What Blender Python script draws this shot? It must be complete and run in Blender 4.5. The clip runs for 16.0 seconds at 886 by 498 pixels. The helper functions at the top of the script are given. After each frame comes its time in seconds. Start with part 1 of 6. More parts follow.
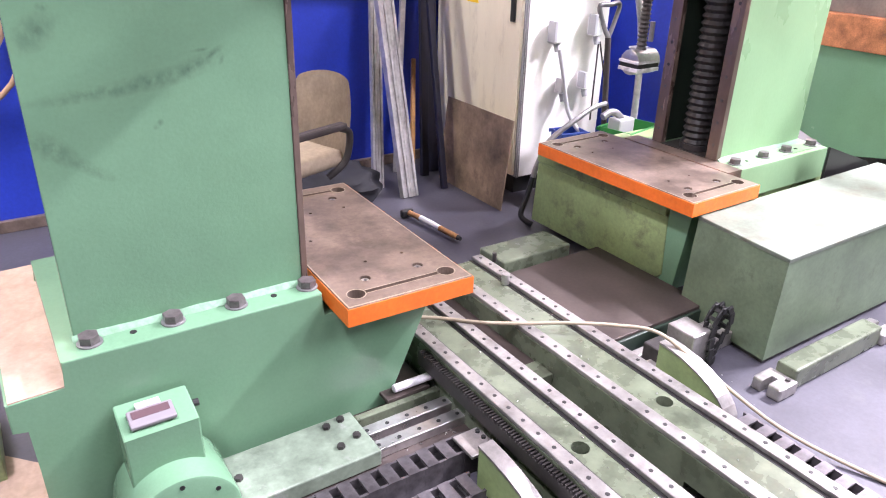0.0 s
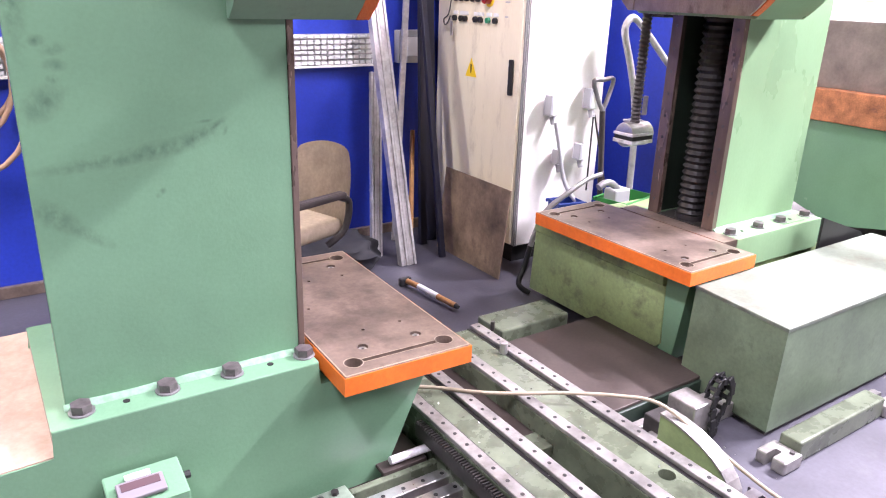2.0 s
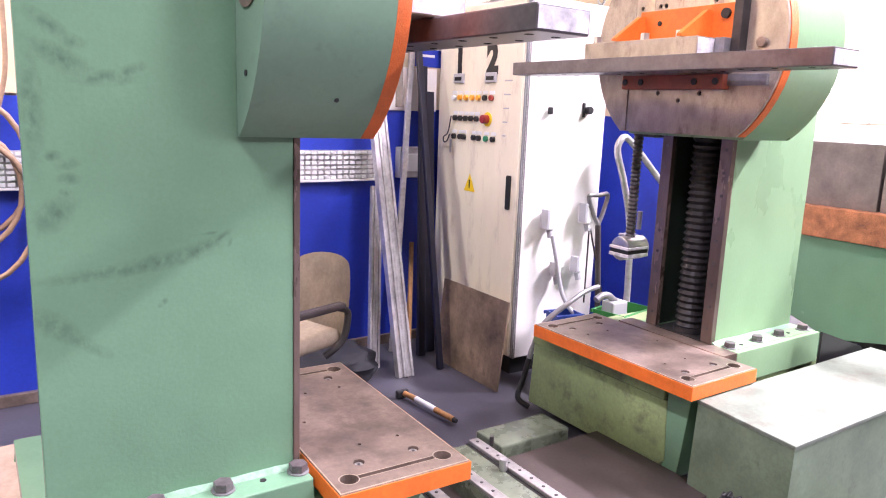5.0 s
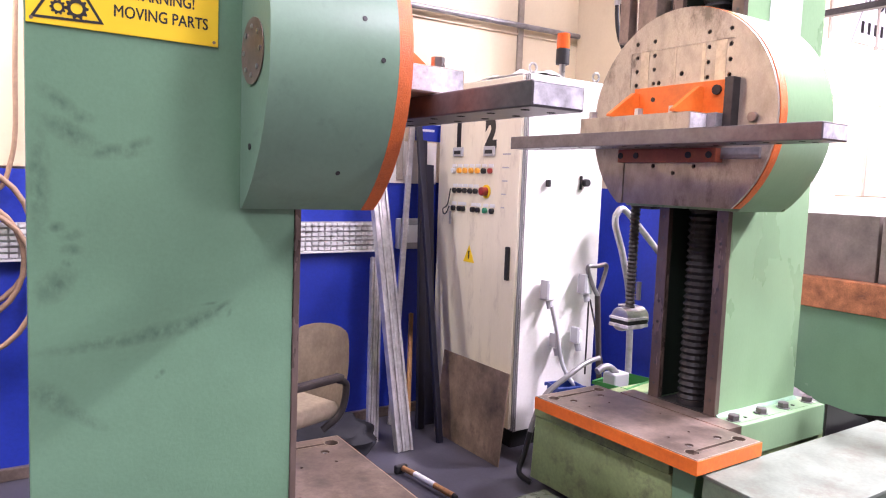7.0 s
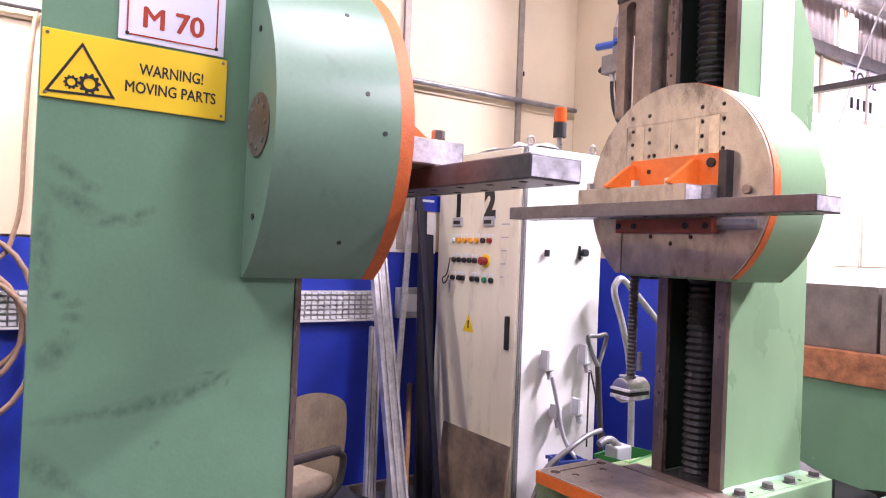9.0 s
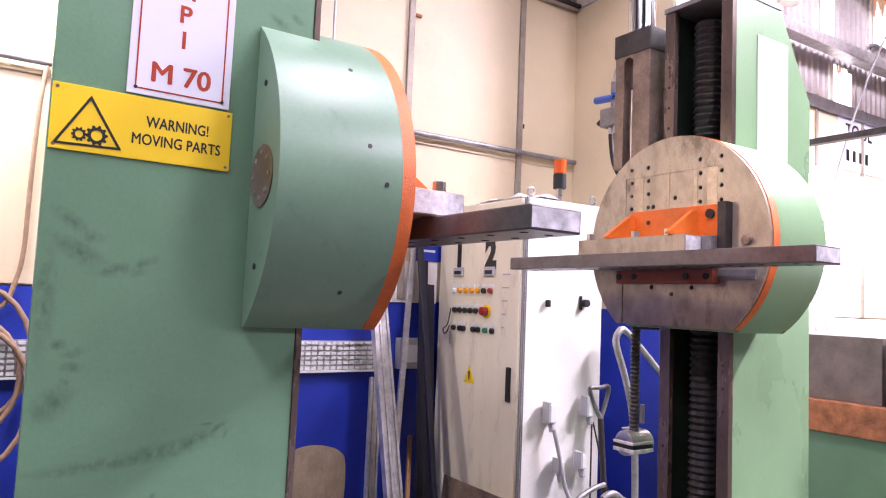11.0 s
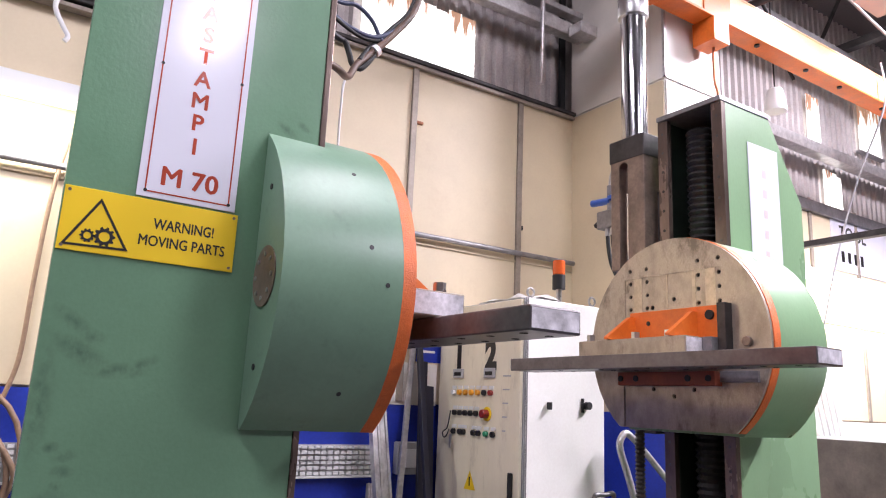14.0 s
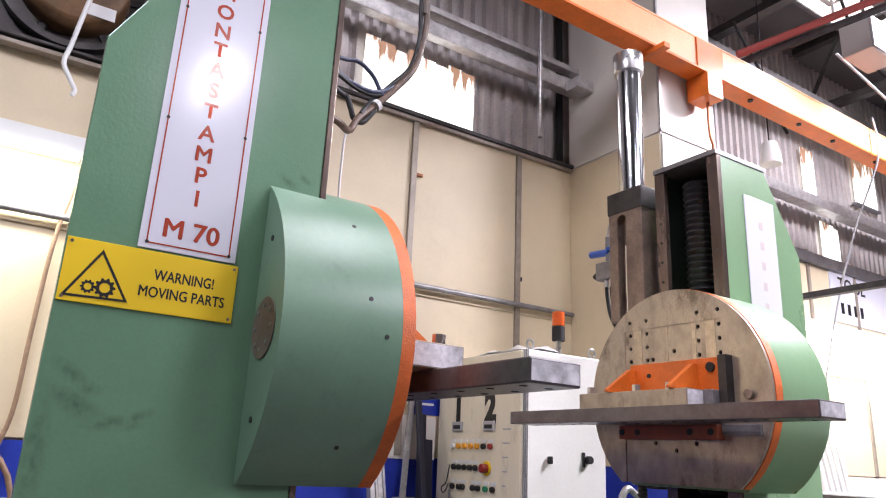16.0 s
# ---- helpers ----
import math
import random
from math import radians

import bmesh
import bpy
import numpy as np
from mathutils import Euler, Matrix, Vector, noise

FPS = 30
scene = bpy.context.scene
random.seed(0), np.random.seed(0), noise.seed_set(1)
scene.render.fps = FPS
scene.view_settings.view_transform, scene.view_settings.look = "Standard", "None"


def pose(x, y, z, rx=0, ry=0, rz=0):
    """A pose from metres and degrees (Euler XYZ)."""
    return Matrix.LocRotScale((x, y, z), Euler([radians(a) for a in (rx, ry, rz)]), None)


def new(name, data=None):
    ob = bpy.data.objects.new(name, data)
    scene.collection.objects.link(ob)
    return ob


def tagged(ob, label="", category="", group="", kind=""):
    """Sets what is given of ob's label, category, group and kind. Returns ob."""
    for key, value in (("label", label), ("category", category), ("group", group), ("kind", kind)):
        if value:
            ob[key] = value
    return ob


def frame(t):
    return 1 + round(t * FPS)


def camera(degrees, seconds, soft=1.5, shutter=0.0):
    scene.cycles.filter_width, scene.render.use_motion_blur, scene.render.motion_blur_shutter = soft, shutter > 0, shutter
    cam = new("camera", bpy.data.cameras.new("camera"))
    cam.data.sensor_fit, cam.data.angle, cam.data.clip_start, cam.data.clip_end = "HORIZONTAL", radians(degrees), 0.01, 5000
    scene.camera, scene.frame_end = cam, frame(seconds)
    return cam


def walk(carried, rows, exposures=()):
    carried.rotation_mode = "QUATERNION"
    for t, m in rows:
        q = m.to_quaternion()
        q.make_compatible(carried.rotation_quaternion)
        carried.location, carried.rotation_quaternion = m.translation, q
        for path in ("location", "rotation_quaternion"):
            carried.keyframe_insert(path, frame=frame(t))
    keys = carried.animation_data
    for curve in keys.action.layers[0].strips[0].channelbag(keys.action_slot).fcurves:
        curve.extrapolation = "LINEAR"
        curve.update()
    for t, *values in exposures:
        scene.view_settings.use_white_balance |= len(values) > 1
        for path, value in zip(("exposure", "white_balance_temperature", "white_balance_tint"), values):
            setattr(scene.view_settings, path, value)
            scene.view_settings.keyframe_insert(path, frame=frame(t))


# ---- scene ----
cam = camera(63.8, 16.0, 1.1)
# seconds, place, turn
PATH = [
    (0.0, 0.0204, 0.0148, 1.492, 64.459, -1.298, -33.212),
    (0.5, 0.0195, 0.015, 1.4927, 65.489, -1.395, -33.246),
    (1.0, 0.0185, 0.0155, 1.494, 66.375, -1.48, -33.264),
    (1.5, 0.0175, 0.0129, 1.4951, 67.995, -1.546, -33.26),
    (2.0, 0.0162, 0.0131, 1.4935, 69.958, -1.58, -33.314),
    (2.5, 0.0145, 0.01, 1.4964, 71.837, -1.688, -33.347),
    (3.0, 0.0131, 0.0078, 1.497, 73.714, -1.732, -33.336),
    (3.5, 0.0127, 0.0066, 1.4993, 74.962, -1.815, -33.31),
    (4.0, 0.0095, 0.0078, 1.5005, 76.273, -1.888, -33.362),
    (6.5, 0.0002, 0.0017, 1.4999, 82.996, -2.067, -33.437),
    (7.0, 0.0002, -0.0026, 1.4997, 84.575, -2.003, -33.433),
    (7.5, 0.0005, -0.0021, 1.4998, 85.92, -2.069, -33.418),
    (8.0, -0.0014, -0.0044, 1.5015, 87.305, -2.155, -33.408),
    (8.5, -0.0035, -0.0077, 1.5028, 88.662, -2.147, -33.453),
    (9.0, -0.0066, -0.0109, 1.5012, 90.133, -2.206, -33.481),
    (11.5, -0.011, -0.0181, 1.5009, 95.213, -2.303, -33.344),
    (12.0, -0.0136, -0.0203, 1.5003, 96.458, -2.29, -33.285),
    (12.5, -0.0149, -0.0204, 1.4989, 97.754, -2.324, -33.317),
    (13.0, -0.0156, -0.022, 1.4976, 99.327, -2.327, -33.323),
    (13.5, -0.0184, -0.0264, 1.499, 100.999, -2.413, -33.408),
    (14.0, -0.0189, -0.0269, 1.4996, 102.229, -2.434, -33.469),
    (14.5, -0.0207, -0.0273, 1.4998, 103.352, -2.472, -33.566),
    (15.0, -0.0217, -0.0262, 1.4977, 104.788, -2.476, -33.606),
    (15.5, -0.0221, -0.0311, 1.4987, 105.677, -2.51, -33.59),
    (16.0, -0.0243, -0.033, 1.5003, 106.305, -2.517, -33.571),
]
walk(cam, [(t, pose(x, y, z, rx, ry, rz)) for t, x, y, z, rx, ry, rz in PATH],
     [(0, 0.92, 6500, 14), (2, 0.98, 6500, 17), (4, 0.95, 6500, 20), (6.5, 0.56, 6500, 22), (9, 0.27, 6500, 23), (11.5, 0.1, 6500, 21), (13.5, -0.2, 6500, 14), (16, -0.43, 6500, 8)])

# ---- light ----
world = bpy.data.worlds.new("world")
scene.world = world
world.use_nodes = True
wn = world.node_tree.nodes
sky = wn.new("ShaderNodeTexSky")
sky.sky_type, sky.sun_disc = "NISHITA", False
sky.sun_elevation, sky.sun_rotation = radians(40), radians(200)
world.node_tree.links.new(sky.outputs[0], wn["Background"].inputs[0])
wn["Background"].inputs[1].default_value = 0.1


def lamp(name, m, sx, sy, watts, colour=(1, 0.97, 0.93)):
    d = bpy.data.lights.new(name, "AREA")
    d.shape, d.size, d.size_y, d.energy, d.color = "RECTANGLE", sx, sy, watts, colour
    ob = new(name, d)
    ob.matrix_world = m
    return ob


COOL = (0.98, 0.93, 1.06)
# unseen roof lamps added for brightness, glare and shadows, and two on the rear wall
for lx, ly, w in ((-1.6, 0.4, 280), (2.2, 0.5, 150), (6.4, 0.5, 1300), (4.4, -3.4, 340), (1.69, -4.0, 90)):
    lamp("unseen_lamp", pose(lx, ly, 5.5), 0.3, 2.4 if ly > -4 else 1.2, w, COOL)
lamp("wall_lamp", pose(-0.75, 3.68, 2.8, 22), 2.0, 0.08, 55, (1, 0.97, 0.9))
lamp("wall_lamp", pose(7.2, 3.66, 2.78, 60), 3.0, 0.1, 150, (1, 0.97, 0.93))


# ---- materials ----
def material(name, colour, rough=0.5, metal=0.0, dark=0.75, scale=3.0, grain=60.0, bump=0.05, spots=0.0, spot_colour=(0.05, 0.05, 0.05), bright=1.12, stretch=(1, 1, 1), coat=0.0, spot_scale=5.0, grain_mix=0.25, spot_from=0.58):
    """Colour with cloudy variation, fine grain, spots of dirt or wear, and relief."""
    m = bpy.data.materials.new(name)
    m.use_nodes = True
    nt = m.node_tree
    n, l = nt.nodes, nt.links
    b = n["Principled BSDF"]
    b.inputs["Metallic"].default_value = metal
    b.inputs["Coat Weight"].default_value = coat
    tc = n.new("ShaderNodeTexCoord")
    mp = n.new("ShaderNodeMapping")
    mp.inputs["Scale"].default_value = stretch
    l.new(tc.outputs["Object"], mp.inputs[0])

    def noise_node(sc, detail, rough_=0.6):
        t = n.new("ShaderNodeTexNoise")
        t.inputs["Scale"].default_value, t.inputs["Detail"].default_value, t.inputs["Roughness"].default_value = sc, detail, rough_
        l.new(mp.outputs[0], t.inputs["Vector"])
        return t

    big, fine = noise_node(scale, 5), noise_node(grain, 3)
    ramp = n.new("ShaderNodeValToRGB")
    ramp.color_ramp.elements[0].position, ramp.color_ramp.elements[1].position = 0.3, 0.7
    ramp.color_ramp.elements[0].color = (*[c * dark for c in colour], 1)
    ramp.color_ramp.elements[1].color = (*[min(1, c * bright) for c in colour], 1)
    l.new(big.outputs[0], ramp.inputs[0])
    out = ramp.outputs[0]
    mix = n.new("ShaderNodeMix")
    mix.data_type, mix.blend_type = "RGBA", "OVERLAY"
    mix.inputs[0].default_value = grain_mix
    l.new(out, mix.inputs[6]), l.new(fine.outputs[0], mix.inputs[7])
    out = mix.outputs[2]
    if spots:
        sp = noise_node(spot_scale, 6, 0.7)
        sr = n.new("ShaderNodeValToRGB")
        sr.color_ramp.elements[0].position, sr.color_ramp.elements[1].position = spot_from, spot_from + 0.17
        sr.color_ramp.elements[0].color, sr.color_ramp.elements[1].color = (0, 0, 0, 1), (spots, spots, spots, 1)
        l.new(sp.outputs[0], sr.inputs[0])
        m2 = n.new("ShaderNodeMix")
        m2.data_type = "RGBA"
        m2.inputs[7].default_value = (*spot_colour, 1)
        l.new(sr.outputs[0], m2.inputs[0]), l.new(out, m2.inputs[6])
        out = m2.outputs[2]
    l.new(out, b.inputs["Base Color"])
    rr = n.new("ShaderNodeMapRange")
    rr.inputs[3].default_value, rr.inputs[4].default_value = max(0.03, rough - 0.12), min(1, rough + 0.12)
    l.new(big.outputs[0], rr.inputs[0]), l.new(rr.outputs[0], b.inputs["Roughness"])
    if bump:
        bp = n.new("ShaderNodeBump")
        bp.inputs["Strength"].default_value, bp.inputs["Distance"].default_value = bump, 0.004
        l.new(fine.outputs[0], bp.inputs["Height"]), l.new(bp.outputs[0], b.inputs["Normal"])
    return m


def plain(name, colour, rough=0.5, metal=0.0, glow=0.0):
    m = bpy.data.materials.new(name)
    m.use_nodes = True
    b = m.node_tree.nodes["Principled BSDF"]
    b.inputs["Base Color"].default_value, b.inputs["Roughness"].default_value, b.inputs["Metallic"].default_value = (*colour, 1), rough, metal
    if glow:
        b.inputs["Emission Color"].default_value, b.inputs["Emission Strength"].default_value = (*colour, 1), glow
    return m


GREEN = material("green_paint", (0.145, 0.275, 0.17), 0.22, dark=0.86, bright=1.08, scale=2.2, grain=95, bump=0.13, grain_mix=0.08)
GREEN_LIGHT = material("pale_green_machine_paint", (0.22, 0.36, 0.2), 0.3, dark=0.88, bright=1.1, scale=2.6, grain=95, bump=0.08, grain_mix=0.08, stretch=(1, 1, 0.45))
GREEN_DRUM = material("satin_green_paint", (0.155, 0.265, 0.18), 0.36, dark=0.88, bright=1.08, scale=2.5, grain=75, bump=0.06, spots=0.35, spot_colour=(0.06, 0.1, 0.08), spot_scale=13.0, grain_mix=0.08)
def smudged(name, base, boxes_):
    """A copy of a paint with dark greasy hand marks about some places (x, z, reach)."""
    m = base.copy()
    m.name = name
    n, l = m.node_tree.nodes, m.node_tree.links
    b = n["Principled BSDF"]
    old = b.inputs["Base Color"].links[0].from_socket
    tc = n.new("ShaderNodeTexCoord")
    nz = n.new("ShaderNodeTexNoise")
    nz.inputs["Scale"].default_value, nz.inputs["Detail"].default_value = 38, 5
    st = n.new("ShaderNodeMapping")
    st.inputs["Scale"].default_value = (1.4, 0.6, 1.0)
    l.new(tc.outputs["Object"], st.inputs[0]), l.new(st.outputs[0], nz.inputs["Vector"])
    total = None
    for x, z, sx, sz, turn in boxes_:
        mp = n.new("ShaderNodeMapping")
        mp.vector_type = "TEXTURE"
        mp.inputs["Location"].default_value = (x, 0, z)
        mp.inputs["Rotation"].default_value = (0, -radians(turn), 0)
        mp.inputs["Scale"].default_value = (sx, 1000, sz)
        g = n.new("ShaderNodeTexGradient")
        g.gradient_type = "SPHERICAL"
        l.new(tc.outputs["Object"], mp.inputs[0]), l.new(mp.outputs[0], g.inputs[0])
        if total is None:
            total = g.outputs[1]
        else:
            ad = n.new("ShaderNodeMath")
            ad.operation = "MAXIMUM"
            l.new(total, ad.inputs[0]), l.new(g.outputs[1], ad.inputs[1])
            total = ad.outputs[0]
    mu = n.new("ShaderNodeMath")
    mu.operation = "MULTIPLY"
    rp = n.new("ShaderNodeMapRange")
    rp.inputs[1].default_value, rp.inputs[2].default_value = 0.25, 0.65
    l.new(nz.outputs[0], rp.inputs[0])
    l.new(total, mu.inputs[0]), l.new(rp.outputs[0], mu.inputs[1])
    k = n.new("ShaderNodeMath")
    k.operation = "MULTIPLY"
    k.inputs[1].default_value = 0.6
    k.use_clamp = True
    l.new(mu.outputs[0], k.inputs[0])
    mix = n.new("ShaderNodeMix")
    mix.data_type = "RGBA"
    mix.inputs[7].default_value = (0.035, 0.05, 0.04, 1)
    l.new(k.outputs[0], mix.inputs[0]), l.new(old, mix.inputs[6]), l.new(mix.outputs[2], b.inputs["Base Color"])
    return m


# Hall walls and roof coloured dark so that less light bounces.
DARK_WALL = material("dim_hall_wall", (0.2, 0.18, 0.16), 0.6, dark=0.8, scale=1.0)
DARK_ROOF = material("dim_roof_sheet", (0.13, 0.125, 0.13), 0.6, dark=0.8, scale=1.0)
GREEN_COLUMN = smudged("greasy_green_paint", GREEN, (
    (-0.25, 1.645, 0.06, 0.022, -35), (-0.206, 1.612, 0.035, 0.02, -10), (-0.225, 1.575, 0.1, 0.03, -30), (-0.14, 1.54, 0.09, 0.022, 5), (-0.095, 1.556, 0.05, 0.018, 25),
    (-0.256, 1.369, 0.025, 0.015, 0), (-0.226, 1.352, 0.03, 0.016, 10), (-0.227, 1.318, 0.027, 0.017, 0), (-0.235, 1.288, 0.016, 0.014, 0), (-0.26, 1.24, 0.07, 0.04, 40), (-0.29, 1.46, 0.03, 0.16, 0),
    (-0.16, 1.1, 0.17, 0.02, 4), (-0.04, 1.118, 0.16, 0.026, 8), (0.05, 1.14, 0.11, 0.024, 20), (0.105, 1.167, 0.05, 0.012, 32), (0.126, 1.153, 0.016, 0.008, 60), (0.077, 1.179, 0.024, 0.006, 5),
    (-0.034, 1.018, 0.012, 0.01, 40), (-0.045, 1.008, 0.01, 0.009, 60), (-0.27, 0.985, 0.07, 0.035, -40), (-0.21, 0.935, 0.08, 0.02, -35), (0.2, 2.215, 0.04, 0.016, -30), (0.25, 2.235, 0.03, 0.014, -25)))
GREEN_OLD = material("worn_green_paint", (0.25, 0.335, 0.15), 0.42, dark=0.7, bright=1.2, scale=3.0, bump=0.1, spots=0.7, spot_colour=(0.09, 0.09, 0.06), spot_scale=9.0, spot_from=0.53)
GREEN_BOX = material("dull_green_sheet", (0.135, 0.185, 0.12), 0.45, dark=0.65, bright=1.3, scale=3.0, spots=0.6, spot_colour=(0.055, 0.06, 0.04), spot_scale=7.0)
GREEN_PALE = material("pale_green_paint", (0.16, 0.19, 0.15), 0.5, dark=0.7, bright=1.2, scale=5.0, spots=0.75, spot_colour=(0.11, 0.1, 0.075), spot_scale=6.0, spot_from=0.52)
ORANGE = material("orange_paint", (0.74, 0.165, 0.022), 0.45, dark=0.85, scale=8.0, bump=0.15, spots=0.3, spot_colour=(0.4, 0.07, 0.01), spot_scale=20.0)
# Orange paled to carry the strong light on the crane beam.
ORANGE_LIT = material("lit_orange_paint", (0.85, 0.42, 0.22), 0.4, dark=0.85, scale=3.0, spots=0.3, spot_colour=(0.55, 0.25, 0.12), spot_scale=6.0)
RUST = material("rusty_orange_plate", (0.42, 0.15, 0.065), 0.7, dark=0.45, bright=1.4, scale=12.0, grain=140, bump=0.2, spots=0.8, spot_colour=(0.13, 0.055, 0.04), spot_scale=18.0, grain_mix=0.5)
STEEL_BROWN = material("oily_brown_steel", (0.25, 0.19, 0.155), 0.38, 0.5, dark=0.5, bright=1.35, scale=5.0, bump=0.05, spots=0.6, spot_colour=(0.08, 0.06, 0.05), spot_scale=7.0, spot_from=0.5)
STEEL_DISC = material("machined_disc_steel", (0.42, 0.365, 0.3), 0.34, 0.5, dark=0.5, bright=1.45, scale=5.0, grain=200, bump=0.05, spots=0.85, spot_colour=(0.1, 0.08, 0.06), spot_scale=5.0, stretch=(1, 1.3, 0.75), grain_mix=0.2, spot_from=0.52)
STEEL = material("bright_steel", (0.55, 0.54, 0.54), 0.3, 0.9, dark=0.8, scale=10.0, bump=0.03)
STEEL_GREY = material("grey_steel", (0.26, 0.25, 0.26), 0.42, 0.5, dark=0.7, bright=1.25, scale=9.0, bump=0.05, spots=0.4, spot_colour=(0.12, 0.11, 0.11), spot_scale=16.0)
STEEL_BOLT = material("brown_bolt_steel", (0.13, 0.11, 0.115), 0.35, 0.5, dark=0.7, bright=1.3, scale=30.0, bump=0.1)
STEEL_BAR = material("dark_ground_steel", (0.15, 0.135, 0.14), 0.34, 0.55, dark=0.75, bright=1.25, scale=9.0, bump=0.04, spots=0.4, spot_colour=(0.07, 0.06, 0.06), spot_scale=12.0)
STEEL_LINK = material("oily_link_steel", (0.14, 0.13, 0.14), 0.35, 0.5, dark=0.5, bright=1.4, scale=14.0, spots=0.6, spot_colour=(0.03, 0.028, 0.028), spot_scale=20.0)
STEEL_DARK = material("dark_steel", (0.055, 0.05, 0.05), 0.45, 0.5, dark=0.6, bright=1.5, scale=9.0)
STEEL_NAVY = material("dark_navy_paint", (0.006, 0.006, 0.018), 0.5, dark=0.7, bright=1.4, scale=10.0)
STEEL_DECK = material("brown_deck_steel", (0.058, 0.044, 0.04), 0.5, 0.3, dark=0.7, bright=1.25, scale=4.0, spots=0.5, spot_colour=(0.09, 0.07, 0.06), spot_scale=8.0)
ORANGE_ROUGH = material("rough_orange_paint", (0.72, 0.15, 0.025), 0.5, dark=0.8, scale=14.0, grain=240, bump=0.5, spots=0.3, spot_colour=(0.45, 0.08, 0.02), spot_scale=60.0, grain_mix=0.45)
# Near-black green: stands for shade inside the columns; also on a slide rail.
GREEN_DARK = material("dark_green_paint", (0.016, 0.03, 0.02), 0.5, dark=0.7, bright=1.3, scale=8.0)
SHEET_GREY = material("grey_brown_sheet", (0.2, 0.16, 0.14), 0.5, 0.2, dark=0.6, bright=1.35, scale=4.0, spots=0.7, spot_colour=(0.1, 0.075, 0.05), spot_scale=5.0)
BLACK_BROWN = material("dark_brown_plastic", (0.05, 0.04, 0.04), 0.5, dark=0.7, scale=20.0)
CABLE_BROWN = material("brown_hose_rubber", (0.3, 0.19, 0.12), 0.5, dark=0.8, scale=20.0)
GREEN_BED = material("oily_pale_green_paint", (0.105, 0.125, 0.085), 0.28, dark=0.5, bright=1.4, scale=9.0, bump=0.08, spots=0.8, spot_colour=(0.07, 0.065, 0.05), spot_scale=14.0)
STEEL_RAIL = material("worn_rail_steel", (0.34, 0.325, 0.315), 0.33, 0.6, dark=0.6, bright=1.3, scale=10.0, spots=0.5, spot_colour=(0.15, 0.12, 0.1), spot_scale=18.0)
CHROME = plain("chrome", (0.75, 0.75, 0.76), 0.12, 1.0)
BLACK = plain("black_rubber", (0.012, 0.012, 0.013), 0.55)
# Near black, stands for the shade inside drilled holes.
HOLE_SHADE = plain("hole_shade", (0.004, 0.004, 0.004), 0.9)
CREAM = material("cream_wall_panel", (0.66, 0.555, 0.385), 0.5, dark=0.9, bright=1.08, scale=1.2, bump=0.02, grain_mix=0.06, spots=0.25, spot_colour=(0.4, 0.27, 0.15), spot_scale=2.0)
BLUE = material("blue_wall_paint", (0.012, 0.035, 0.36), 0.5, dark=0.75, bright=1.2, scale=2.5, bump=0.04, spots=0.2, spot_colour=(0.01, 0.015, 0.08), spot_scale=5.0)
WHITE_PAINT = material("white_wall_panel", (0.76, 0.72, 0.67), 0.5, dark=0.9, bright=1.05, scale=1.5, bump=0.02, grain_mix=0.08, spots=0.25, spot_colour=(0.5, 0.43, 0.33), spot_scale=2.5)
FLOOR = material("grey_floor_paint", (0.054, 0.052, 0.068), 0.5, dark=0.65, bright=1.3, scale=3.0, bump=0.06, spots=0.5, spot_colour=(0.09, 0.09, 0.1), spot_scale=7.0)
CABINET = material("ivory_cabinet_paint", (0.8, 0.735, 0.58), 0.4, dark=0.92, bright=1.05, scale=3.0, bump=0.02, spots=0.4, spot_colour=(0.33, 0.27, 0.2), spot_scale=7.0, stretch=(1, 1.5, 0.5), grain_mix=0.1, spot_from=0.54)
CABINET_WHITE = material("white_cabinet_paint", (0.8, 0.78, 0.74), 0.4, dark=0.95, bright=1.04, scale=3.0, bump=0.02, spots=0.12, spot_colour=(0.5, 0.47, 0.42), spot_scale=9.0)
CARDBOARD = material("brown_board", (0.4, 0.285, 0.225), 0.7, dark=0.8, bright=1.15, scale=9.0, bump=0.1, spots=0.5, spot_colour=(0.36, 0.22, 0.14), spot_scale=25.0)
GALV = material("galvanised_steel", (0.56, 0.54, 0.54), 0.4, 0.7, dark=0.75, bright=1.2, scale=14.0)
CORRUGATED = material("grey_corrugated_steel", (0.5, 0.46, 0.45), 0.55, 0.2, dark=0.75, bright=1.15, scale=2.0, spots=0.5, spot_colour=(0.25, 0.17, 0.1), spot_scale=3.0)
CHAIR_CLOTH = material("dirty_beige_vinyl", (0.42, 0.34, 0.25), 0.6, dark=0.75, bright=1.15, scale=8.0, bump=0.08, spots=0.5, spot_colour=(0.16, 0.12, 0.09), spot_scale=10.0)
RUSTY_BROWN = material("rusty_brown_casing", (0.16, 0.085, 0.04), 0.5, 0.2, dark=0.5, bright=1.5, scale=6.0, bump=0.08, spots=0.6, spot_colour=(0.05, 0.03, 0.02), spot_scale=8.0)
SHEET = material("brown_sheet_steel", (0.25, 0.18, 0.125), 0.5, 0.3, dark=0.4, bright=1.7, scale=5.0, bump=0.05, spots=0.7, spot_colour=(0.1, 0.065, 0.045), spot_scale=6.0)
WOOD = material("varnished_wood", (0.4, 0.2, 0.07), 0.5, dark=0.7, scale=12.0, stretch=(6, 6, 0.6))
YELLOW = plain("yellow_sign", (0.85, 0.58, 0.02), 0.35)
SIGN_WHITE = plain("white_sign", (0.72, 0.72, 0.8), 0.15)
SIGN_RED = plain("red_sign_ink", (0.42, 0.07, 0.04), 0.15)
INK = plain("black_ink", (0.012, 0.011, 0.012), 0.45)
CRATE_GREEN = plain("green_plastic", (0.025, 0.2, 0.04), 0.45)
CRATE_BLUE = plain("blue_plastic", (0.012, 0.04, 0.22), 0.45)
